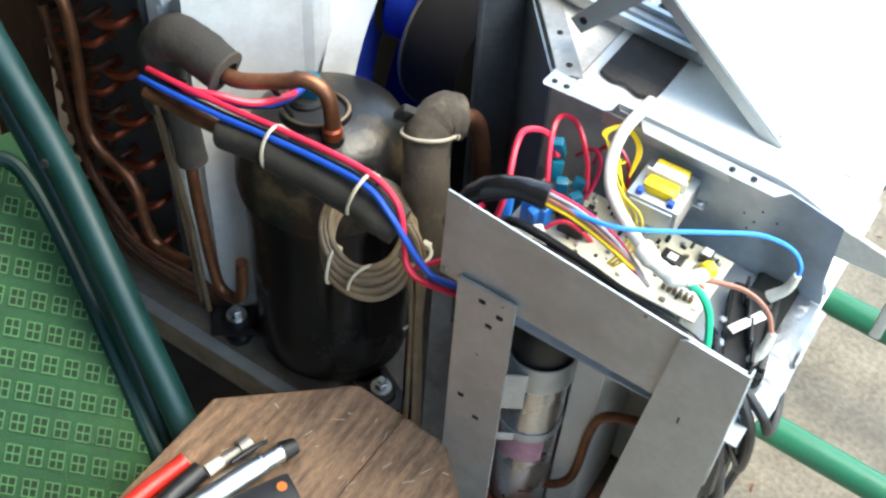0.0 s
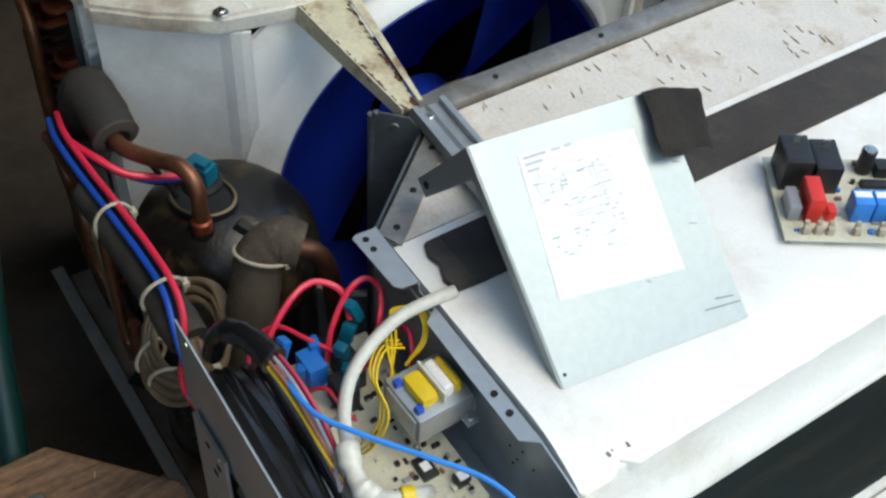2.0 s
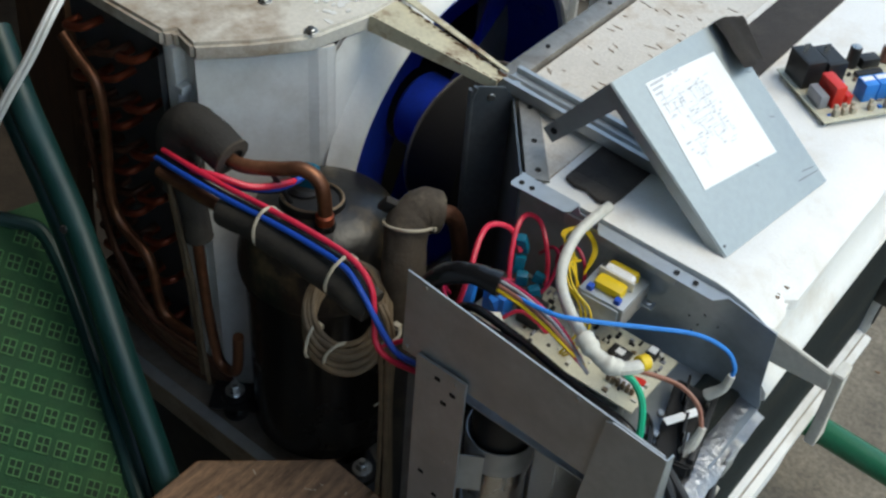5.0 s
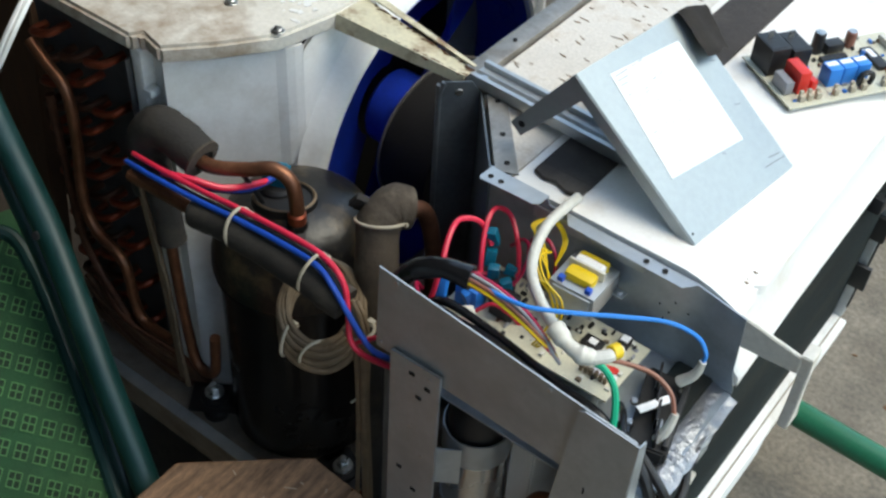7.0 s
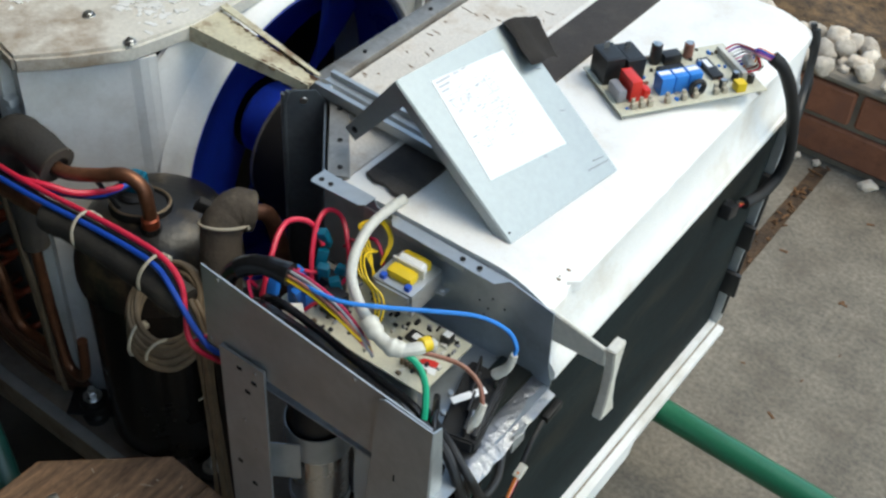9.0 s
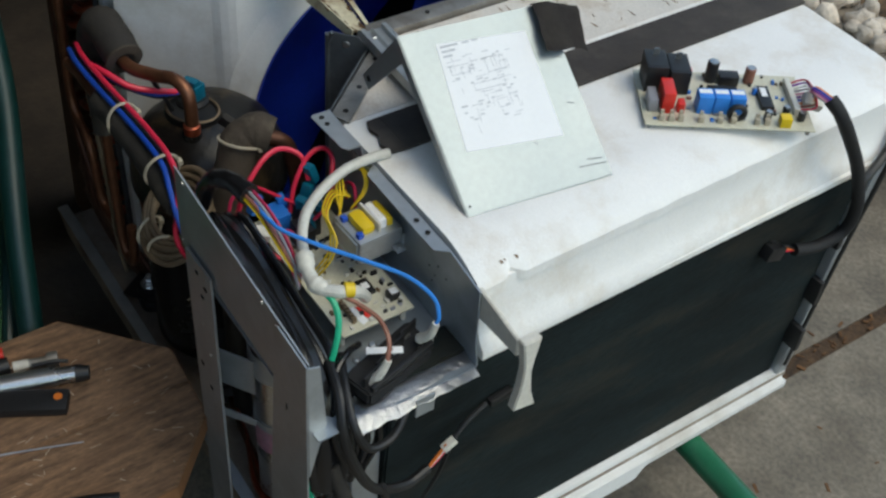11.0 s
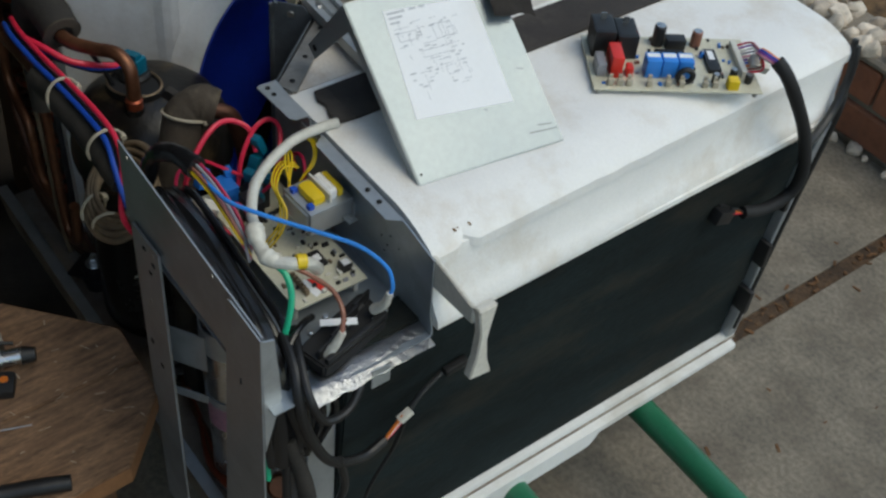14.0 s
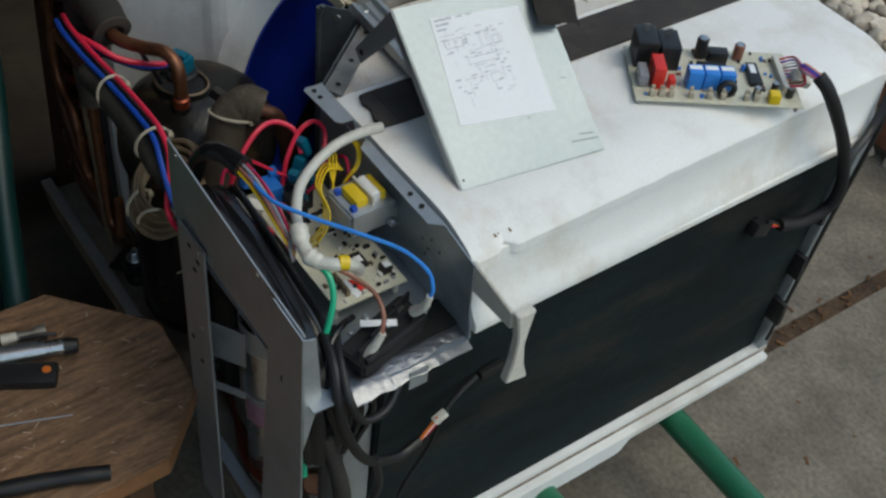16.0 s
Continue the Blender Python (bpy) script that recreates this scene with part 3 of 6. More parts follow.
# ---- partition and arm ----
def build_partition():
    s = thing("partition_panel", "dark folded steel partition panel with a rounded corner", "panel", (-0.25, 0.79, 0.2))
    # one wall along the housing's cut corner, folded round to a narrow face with a rounded top
    part("panel", sheet((-0.253, 0.808, 0.2), (-0.171, 0.711, 0.2), (-0.171, 0.711, 0.7035), (-0.253, 0.808, 0.7035), 0.002), BLACKSTEEL, s)
    fold = [(0, 0.2), (0, 0.700), (0.002, 0.714), (0.007, 0.719), (0.034, 0.717), (0.043, 0.7035), (0.043, 0.2)]
    part("folded_face", place(prism(fold, -0.001, 0.001, "y", 0.0004), pose(-0.2825, 0.774, 0, 0, 0, 48)), BLACKSTEEL, s)
    part("folded_edge", place(tube([(-0.2825, 0.774, 0.2), (-0.2825, 0.774, 0.4), (-0.2825, 0.774, 0.690), (-0.282, 0.7745, 0.705), (-0.279, 0.778, 0.718)], 0.003, 10), Matrix()), BLACKSTEEL, s)
    part("screw", place(cyl(0.0042, 0.0025, 12, 0.0008), pose(-0.268, 0.789, 0.706, 90, 0, 48)), SCREW, s, "bright screw")
    part("slot", place(box(-0.003, 0.003, -0.0006, 0.0006, 0.52, 0.60), pose(-0.2125, 0.7585, 0, 0, 0, -50)), HOLE, s)
    part("back_wall", box(-0.292, -0.289, 0.835, 1.312, 0.2, 0.70), BLACKSTEEL, s)
    part("stay_plate", join(box(-0.402, -0.350, 1.199, 1.2005, 0.2, 0.70), box(-0.380, -0.374, 1.1975, 1.1995, 0.2, 0.70, 0.0005)), ZINC, s, "folded zinc stay plate")
    root, tip = -0.425, -0.268
    for mirror in (Matrix(), Matrix.Translation((0, 1.968, 0)) @ Matrix.Diagonal((1, -1, 1, 1))):
        flip = mirror.determinant() < 0

        def arm_part(name, bm, material, label=""):
            bm = place(bm, mirror)
            if flip:
                bmesh.ops.reverse_faces(bm, faces=bm.faces[:])
            return part(name, bm, material, a, label)
        a = tagged(thing("bracing_arm", "cream painted steel arm, chipped and rusty along its folds", "brace", mirror @ Vector((-0.42, 0.79, 0.73))), group="bracing arms")
        arm_part("web", bm_of([(root, 0.782, 0.732), (root, 0.828, 0.732), (tip, 0.812, 0.7195), (tip, 0.797, 0.7195), (root, 0.782, 0.730), (root, 0.828, 0.730), (tip, 0.812, 0.718), (tip, 0.797, 0.718)],
                              [(0, 3, 2, 1), (4, 5, 6, 7), (0, 1, 5, 4), (1, 2, 6, 5), (2, 3, 7, 6), (3, 0, 4, 7)]), CREAM_RUST)
        arm_part("near_fold", sheet((root, 0.7815, 0.734), (tip, 0.7965, 0.721), (tip, 0.7945, 0.711), (root, 0.779, 0.716), 0.0016), CREAM_RUST)
        arm_part("far_fold", sheet((root, 0.828, 0.736), (tip, 0.8125, 0.7225), (tip, 0.8165, 0.7225), (root, 0.838, 0.736), 0.0016), CREAM_RUST)
        rnd = random.Random(5)
        flakes = []
        for i in range(70):
            k = rnd.random()
            near = rnd.random() < 0.5
            y0, y1 = (0.784, 0.7985) if near else (0.8265, 0.8105)
            w = rnd.uniform(0.0006, 0.002) * (0.6 + k)
            flakes.append(place(box(-w * 1.8, w * 1.8, -w * 0.6, w * 0.6, 0, 0.0008), pose(root + (tip - root) * k, y0 + (y1 - y0) * k + rnd.gauss(0, 0.0009), 0.7318 - 0.0125 * k, 0, 4.5, rnd.uniform(-20, 30))))
        tagged(arm_part("rust_scale", join(*flakes), RUST, "brown rust along the folds"), kind="stuff")
    # blower drum behind the panel
    d = thing("blower_drum", "matt black round blower drum with a grey rim", "drum", (-0.34, 0.9, 0.2))
    axle = Matrix.Translation((-0.423, 0.978, 0.463)) @ pose(0, 0, 0, 0, 0, -10) @ ALONG_X
    part("drum", place(lathe([(0.0, 0), (0.103, 0), (0.1065, 0.004), (0.1065, 0.085), (0.0, 0.085)], 64, False), axle), BLACKMATT, d)
    part("rim", place(lathe([(0.1052, -0.001), (0.1082, -0.001), (0.1082, 0.002), (0.1052, 0.002), (0.1052, -0.001)], 64, False), axle), ZINC_OLD, d)
    part("foot", box(-0.39, -0.335, 0.92, 1.04, 0.2, 0.40, 0.003), BLACKMATT, d)


# ---- condenser, shroud and fan ----
FAN = (0.95, 0.492)


def build_shroud():
    s = thing("fan_shroud", "dirty white plastic fan shroud with a soiled top", "shroud", (-0.55, 0.9, 0.2))
    top = [(-0.70, 0.612), (-0.553, 0.612), (-0.545, 0.624), (-0.514, 0.6165), (-0.476, 0.660), (-0.44, 0.712), (-0.424, 0.79), (-0.422, 1.205), (-0.72, 1.205)]
    part("top_plate", prism(top, 0.714, 0.735, "z", 0.004), PLASTIC_TOP, s, "soiled white plastic top with brown grime")
    part("post", box(-0.562, -0.546, 0.618, 0.636, 0.2, 0.7145, 0.003), PLASTIC, s)
    part("post_return", box(-0.546, -0.518, 0.633, 0.637, 0.2, 0.7145, 0.001), PLASTIC, s)
    part("catch", box(-0.548, -0.536, 0.616, 0.630, 0.66, 0.67, 0.002), PLASTIC, s)
    def wall(a, b):
        d = (Vector((*b, 0)) - Vector((*a, 0))).normalized()
        nrm = Vector((d.y, -d.x, 0)) * 0.004
        return prism([a, b, (b[0] - nrm.x, b[1] - nrm.y), (a[0] - nrm.x, a[1] - nrm.y)], 0.2, 0.715, "z")
    part("corner_wall", wall((-0.518, 0.622), (-0.4485, 0.713)), PLASTIC, s)
    part("side_wall", join(wall((-0.4485, 0.713), (-0.4405, 0.7205)), wall((-0.4405, 0.7205), (-0.4355, 0.7285)), wall((-0.4355, 0.7285), (-0.4322, 0.7375))), PLASTIC, s)
    # wall with the round opening
    n, R = 72, 0.2125
    y0, y1, z0, z1 = 0.737, 1.2, 0.2, 0.7205
    v, f = [], []
    for x in (-0.432, -0.437):
        for i in range(n):
            a = 2 * math.pi * i / n
            c, sn = math.cos(a), math.sin(a)
            v.append((x, FAN[0] + min(R, 0.2485) * c, FAN[1] + R * sn))
            k = min((y1 - FAN[0]) / c if c > 1e-6 else 9, (y0 - FAN[0]) / c if c < -1e-6 else 9, (z1 - FAN[1]) / sn if sn > 1e-6 else 9, (z0 - FAN[1]) / sn if sn < -1e-6 else 9)
            k = max(k, R + 0.0005)
            v.append((x, FAN[0] + k * c, FAN[1] + k * sn))
    for i in range(n):
        j = (i + 1) % n
        f.append((2 * i, 2 * i + 1, 2 * j + 1, 2 * j))
        f.append((2 * n + 2 * i, 2 * n + 2 * j, 2 * n + 2 * j + 1, 2 * n + 2 * i + 1))
        f.append((2 * i, 2 * j, 2 * n + 2 * j, 2 * n + 2 * i))
    bm = bm_of(v, f)
    bmesh.ops.recalc_face_normals(bm, faces=bm.faces[:])
    part("fan_wall", bm, PLASTIC, s)
    ring = lathe([(0.231, 0), (0.240, 0.0), (0.2345, 0.005), (0.230, 0.012), (0.2255, 0.019), (0.2205, 0.024), (0.216, 0.0255), (0.2125, 0.023), (0.211, 0.017), (0.211, -0.03), (0.2122, -0.03), (0.2122, 0), (0.231, 0)], 96, False)
    part("inlet_ring", place(ring, Matrix.Translation((-0.433, *FAN)) @ ALONG_X), PLASTIC, s, "white rounded inlet ring of the fan opening")
    part("far_wall", box(-0.72, -0.422, 1.2, 1.206, 0.2, 0.7), PLASTIC, s)
    for (x, y) in ((-0.446, 0.716), (-0.519, 0.723), (-0.50, 1.0)):
        part("screw", join(place(cyl(0.0075, 0.0015, 16, 0.0005), pose(x, y, 0.735)), place(cyl(0.005, 0.003, 12, 0.001), pose(x, y, 0.7365))), SCREW, s)
    part("hole", place(cyl(0.0028, 0.0006, 10), Matrix.Translation((-0.4318, 0.782, 0.604)) @ ALONG_X), HOLE, s)
    part("drip_marks", join(*[place(cyl(r, 0.0006, 10), Matrix.Translation((-0.42, y, z)) @ ALONG_X) for r, y, z in ((0.002, 0.9, 0.712), (0.003, 1.0, 0.714), (0.0022, 1.08, 0.700), (0.0015, 0.87, 0.705))]), RUST, s)
    # flaking white crusts on the top
    rnd = random.Random(11)
    fl = []
    for i in range(130):
        cx, cy = rnd.choice(((-0.50, 0.775), (-0.485, 0.80), (-0.57, 0.80), (-0.46, 0.84), (-0.63, 0.70), (-0.475, 0.775)))
        w = rnd.uniform(0.0015, 0.0065)
        rr = [w * (0.35 + 0.9 * rnd.random()) for k in range(12)]
        q = [(1.4 * rr[k] * math.cos(k * math.pi / 6), rr[k] * math.sin(k * math.pi / 6)) for k in range(12)]
        fl.append(place(prism(q, -0.0012, 0.0003 + 0.00001 * i), pose(cx + rnd.gauss(0, 0.018), cy + rnd.gauss(0, 0.013), 0.735, 0, 0, rnd.uniform(0, 180))))
    tagged(part("flaking_crust", join(*fl), PLASTIC, s, "pale flaking crust"), kind="stuff")
    fan = thing("axial_fan", "deep blue plastic axial fan with broad curved blades", "fan", (-0.47, *FAN))
    part("outer_ring", place(lathe([(0.203, -0.04), (0.2095, -0.04), (0.2095, 0.040), (0.207, 0.042), (0.203, 0.02), (0.203, -0.04)], 72, False), Matrix.Translation((-0.455, *FAN)) @ ALONG_X), BLUEFAN, fan)
    v, f = [], []
    for i in range(13):
        k = i / 12
        r = 0.050 + 0.154 * k
        for j in range(25):
            a = radians(72 - 18 * k) + radians(165) * j / 24
            v.append((-0.500 + 0.072 * k ** 1.6 + 0.004 * math.sin(j / 24 * math.pi), FAN[0] + r * math.cos(a), FAN[1] + r * math.sin(a)))
    for i in range(12):
        for j in range(24):
            a = i * 25 + j
            f.append((a, a + 1, a + 26, a + 25))
    bm = bm_of(v, f)
    bmesh.ops.solidify(bm, geom=bm.faces[:], thickness=0.0025)
    part("wide_blade", bm, BLUEFAN, fan)
    hub = part("hub", place(cyl(0.05, 0.06, 32, 0.006), Matrix.Translation((-0.49, *FAN)) @ ALONG_X), BLUEFAN, fan)
    for k in (0, 3, 4):
        v, f = [], []
        for i in range(9):
            r = 0.047 + 0.150 * i / 8
            for j in range(7):
                a = k * 2 * math.pi / 5 + 0.35 + (j / 6) * (0.95 - 0.1 * i / 8) + 0.15 * i / 8
                v.append((-0.475 + 0.055 * (j / 6) - 0.012 * math.sin(j / 6 * math.pi), FAN[0] + r * math.cos(a), FAN[1] + r * math.sin(a)))
        for i in range(8):
            for j in range(6):
                a = i * 7 + j
                f.append((a, a + 1, a + 8, a + 7))
        bm = bm_of(v, f)
        bmesh.ops.solidify(bm, geom=bm.faces[:], thickness=0.0025)
        part("blade", bm, BLUEFAN, fan)
    # a dark glazed pot standing on the shroud
    pot = thing("black_canister", "short black plastic canister standing on the soiled shroud", "canister", (-0.545, 0.86, 0.735))
    part("body", place(lathe([(0.036, 0), (0.038, 0.004), (0.038, 0.075), (0.034, 0.08), (0.0, 0.08)], 36), pose(-0.545, 0.86, 0.736)), BLACK, pot)
    part("rim", place(lathe([(0.038, 0.07), (0.0395, 0.072), (0.0395, 0.078), (0.038, 0.08), (0.036, 0.07)], 36, False), pose(-0.545, 0.86, 0.736)), BLACK, pot)


def build_condenser():
    s = thing("condenser_coil", "dark condenser coil with copper return bends on its end plate", "coil", (-0.65, 0.9, 0.2))
    part("fin_block", box(-0.725, -0.575, 0.640, 1.19, 0.2, 0.697), BLACKMATT, s)
    part("end_plate", box(-0.735, -0.564, 0.632, 0.6355, 0.2, 0.698), TUBESHEET, s)
    part("edge_flange", box(-0.5655, -0.5635, 0.612, 0.636, 0.2, 0.699), TUBESHEET, s)
    part("frame_holes", join(*[place(cyl(0.0028, 0.001, 10), pose(-0.575, 0.6318, 0.68 - 0.06 * i, 90)) for i in range(8)]), SCREW, s)
    rnd = random.Random(3)
    for col, x in enumerate((-0.70, -0.655, -0.612)):
        for i in range(14):
            z = 0.675 - 0.033 * i - 0.012 * (col % 2)
            if col == 2 and i % 2:
                continue
            dx = 0.020
            part("return_bend", tube([(x - dx, 0.632, z - 0.008), (x - dx, 0.618, z - 0.008), (x - dx * 0.6, 0.608, z - 0.004), (x + dx * 0.6, 0.608, z + 0.004), (x + dx, 0.618, z + 0.008), (x + dx, 0.632, z + 0.008)], 0.0048, 8, 4), COPPER_RED if (i + col) % 2 == 0 else COPPER_DARK, s)
    p = thing("copper_pipework", "aged brown copper pipes on the condenser end", "pipe", (-0.6, 0.6, 0.3))
    part("header_pipe", tube([(-0.71, 0.60, 0.665), (-0.685, 0.598, 0.648), (-0.655, 0.596, 0.625), (-0.652, 0.594, 0.56), (-0.660, 0.592, 0.47), (-0.645, 0.59, 0.43), (-0.598, 0.588, 0.405), (-0.590, 0.588, 0.34), (-0.575, 0.588, 0.315), (-0.53, 0.588, 0.315)], 0.0068, 12), COPPER, p)
    part("riser_pipe", tube([(-0.695, 0.60, 0.60), (-0.69, 0.598, 0.5), (-0.685, 0.598, 0.38), (-0.64, 0.596, 0.31), (-0.60, 0.594, 0.26)], 0.0055, 10), COPPER_DARK, p)
    part("drop_pipe", tube([(-0.492, 0.580, 0.53), (-0.488, 0.578, 0.46), (-0.480, 0.576, 0.38), (-0.468, 0.574, 0.33), (-0.44, 0.574, 0.335), (-0.432, 0.575, 0.40)], 0.0065, 12), COPPER, p)
    part("thin_pipe", tube([(-0.525, 0.575, 0.60), (-0.512, 0.574, 0.52), (-0.500, 0.574, 0.42), (-0.496, 0.574, 0.32), (-0.50, 0.58, 0.26)], 0.0032, 8), CAPILLARY, p)
    part("thin_pipe", tube([(-0.53, 0.577, 0.59), (-0.52, 0.577, 0.50), (-0.513, 0.578, 0.40), (-0.51, 0.58, 0.27)], 0.0028, 8), CAPILLARY, p)
    for k in range(5):
        part("low_pipe", tube([(-0.69 + rnd.uniform(-0.02, 0.02), 0.60, 0.25 + 0.02 * k), (-0.62 + rnd.uniform(-0.02, 0.02), 0.595 - 0.001 * k, 0.24 + 0.012 * k), (-0.54, 0.60 + 0.002 * k, 0.225 + 0.008 * k), (-0.50 + rnd.uniform(-0.02, 0.03), 0.62, 0.215)], 0.0045, 8), (RUST, COPPER_DARK, RUST)[k % 3], p)


build_stand()
build_base()
build_evaporator()
build_partition()
build_shroud()
build_condenser()


# ---- compressor and its pipes ----
def zip_tie(parent, centre, axis, r, tail=None, slim=1.0):
    """A nylon tie round a bundle, with its lock and, where given, a loose tail."""
    a = Vector(axis).normalized()
    side = a.cross(Vector((0, 0, 1))).normalized()
    up = side.cross(a)
    c = Vector(centre)
    ring = [c + (side * math.cos(t) * slim + up * math.sin(t)) * r for t in [i * 2 * math.pi / 14 for i in range(15)]]
    t = part("zip_tie", tube(ring, 0.0018, 6, 3), TIENYLON, parent, "cream nylon tie")
    lock = c + up * r * 0.2 - side * r * slim * (-1 if side.y > 0 else 1)
    part("lock", place(box(-0.004, 0.004, -0.003, 0.003, -0.003, 0.003, 0.001), Matrix.Translation(lock)), TIENYLON, t)
    if tail:
        part("tail", tube([lock, lock + Vector(tail) * 0.5, lock + Vector(tail)], 0.0013, 6, 3), TIENYLON, t)


def build_compressor():
    cx, cy = -0.385, 0.668
    s = thing("compressor", "black enamelled hermetic compressor, dusty on its dome", "compressor", (cx, cy, 0.2))
    part("shell", place(lathe([(0.078, 0.225), (0.088, 0.235), (0.0885, 0.49), (0.0, 0.49)], 64), pose(cx, cy, 0)), COMPRESSOR, s)
    part("weld_lip", place(lathe([(0.088, 0.484), (0.0945, 0.486), (0.0955, 0.493), (0.094, 0.499), (0.088, 0.499), (0.088, 0.484)], 64, False), pose(cx, cy, 0)), COMPRESSOR, s)
    part("dome", place(lathe([(0.0955, 0.495), (0.0945, 0.512), (0.089, 0.535), (0.078, 0.556), (0.060, 0.572), (0.036, 0.581), (0.012, 0.584), (0.0, 0.584)], 64), pose(cx, cy, 0)), COMPRESSOR_TOP, s, "dusty domed top")
    part("discharge_stub", place(lathe([(0.0115, 0.552), (0.0115, 0.578), (0.010, 0.582), (0.0075, 0.582)], 20), pose(-0.355, 0.638, 0)), COMPRESSOR, s)
    cap = part("terminal_cover", place(lathe([(0.0, 0.573), (0.020, 0.573), (0.020, 0.588), (0.017, 0.592), (0.0, 0.592)], 24), pose(-0.405, 0.662, 0)), BLACK, s, "black terminal cover")
    part("terminal_gasket", place(lathe([(0.0335, 0.572), (0.036, 0.580), (0.0345, 0.5875), (0.031, 0.5885), (0.029, 0.585), (0.0, 0.585)], 40), pose(-0.388, 0.654, 0, 0, 0, 30) @ Matrix.Diagonal((1.0, 0.78, 1, 1))), BLACK, s)
    part("seat_rim", place(lathe([(0.0325, 0.5868), (0.0345, 0.5885), (0.0325, 0.590), (0.031, 0.5885), (0.0325, 0.5868)], 40, False), pose(-0.388, 0.654, 0, 0, 0, 30) @ Matrix.Diagonal((1.0, 0.78, 1, 1))), CAPILLARY, s, "brown gasket rim")
    part("terminal_plug", join(place(box(-0.015, 0.013, -0.009, 0.009, 0.590, 0.614, 0.003), pose(-0.405, 0.663, -0.003, 0, 0, 25)), place(box(-0.006, 0.006, -0.005, 0.005, 0.61, 0.620, 0.001), pose(-0.400, 0.663, -0.003, 0, 0, 25))), TEAL, s, "teal plastic terminal plug")
    for a in (-145, -25, 95):
        x, y = cx + 0.115 * math.cos(radians(a)), cy + 0.115 * math.sin(radians(a))
        foot = part("foot", place(join(box(-0.03, 0.03, -0.022, 0.022, 0.228, 0.232, 0.001), box(-0.045, -0.02, -0.014, 0.014, 0.228, 0.232)), pose(x, y, 0, 0, 0, a)), BLACK, s)
        part("grommet", place(lathe([(0.016, 0.20), (0.018, 0.212), (0.014, 0.22), (0.018, 0.228), (0.018, 0.238), (0.012, 0.241)], 20), pose(x, y, 0)), BLACK, foot)
        part("bolt", place(join(cyl(0.0125, 0.003, 20, 0.001), place(cyl(0.0075, 0.009, 6, 0.001), pose(0, 0, 0.003)), place(cyl(0.004, 0.014, 10), pose(0, 0, 0.003))), pose(x, y, 0.241)), SCREW, foot, "bright flanged nut")
    p = thing("discharge_pipe", "copper discharge pipe with a black foam sleeve over its bend", "pipe", (-0.45, 0.6, 0.3))
    part("copper_pipe", tube([(-0.475, 0.602, 0.636), (-0.440, 0.603, 0.632), (-0.405, 0.620, 0.636), (-0.382, 0.634, 0.640), (-0.364, 0.640, 0.630), (-0.356, 0.639, 0.605), (-0.355, 0.638, 0.56)], 0.0078, 14), COPPER, p)
    part("brazed_collar", place(cyl(0.0098, 0.014, 18, 0.002), pose(-0.355, 0.638, 0.580)), COPPER_RED, p)
    part("foam_sleeve", tube([(-0.528, 0.596, 0.560), (-0.529, 0.597, 0.60), (-0.525, 0.599, 0.632), (-0.508, 0.602, 0.648), (-0.483, 0.603, 0.645), (-0.452, 0.603, 0.635)], (0.023, 0.022), 18, 8, 0.02), INSUL, p, "black foam pipe sleeve")
    part("sleeve_mouth", place(lathe([(0.0125, -0.003), (0.0225, -0.001), (0.0225, 0.0015), (0.0125, 0.0005)], 24, False), look((-0.4515, 0.603, 0.6347), (-0.42, 0.603, 0.625))), INSUL_DUST, p)
    part("lower_sleeve", tube([(-0.507, 0.584, 0.60), (-0.495, 0.582, 0.56), (-0.488, 0.580, 0.515)], 0.0155, 14, 6, 0.02), INSUL, p)
    q = thing("suction_pipe", "fat dusty insulated suction pipe bent over at its top", "pipe", (-0.25, 0.64, 0.2))
    part("insulation", tube([(-0.234, 0.618, 0.50), (-0.240, 0.627, 0.56), (-0.250, 0.640, 0.605), (-0.257, 0.652, 0.630), (-0.254, 0.668, 0.640), (-0.243, 0.682, 0.636)], (0.0215, 0.0225), 18, 8, 0.03), INSUL_DUST, q)
    part("copper_end", tube([(-0.246, 0.676, 0.638), (-0.234, 0.697, 0.622), (-0.228, 0.706, 0.55), (-0.228, 0.706, 0.40)], 0.009, 12), COPPER_DARK, q)
    part("wrap_fold", place(box(-0.012, 0.012, -0.004, 0.004, -0.01, 0.01, 0.002), pose(-0.276, 0.650, 0.644, 20, 30, 40)), INSUL, q)
    part("drop", tube([(-0.232, 0.615, 0.51), (-0.235, 0.618, 0.40), (-0.24, 0.624, 0.201)], 0.012, 12), INSUL, q)
    zip_tie(q, (-0.2565, 0.6525, 0.632), (-0.25, 0.35, 0.9), 0.0245, (-0.012, -0.004, 0.006))
    # insulated line under the leads
    t = thing("insulated_line", "grey-brown foam-insulated line lying across the compressor", "pipe", (-0.3, 0.57, 0.6))
    part("insulation", tube([(-0.418, 0.560, 0.612), (-0.38, 0.562, 0.616), (-0.345, 0.563, 0.615), (-0.288, 0.565, 0.612), (-0.255, 0.566, 0.607), (-0.228, 0.568, 0.600)], (0.0165, 0.0182), 16, 8, 0.03), INSUL, t)
    part("inner_pipe", tube([(-0.51, 0.556, 0.612), (-0.46, 0.558, 0.612), (-0.41, 0.560, 0.612)], 0.007, 10), COPPER, t)
    rnd = random.Random(6)
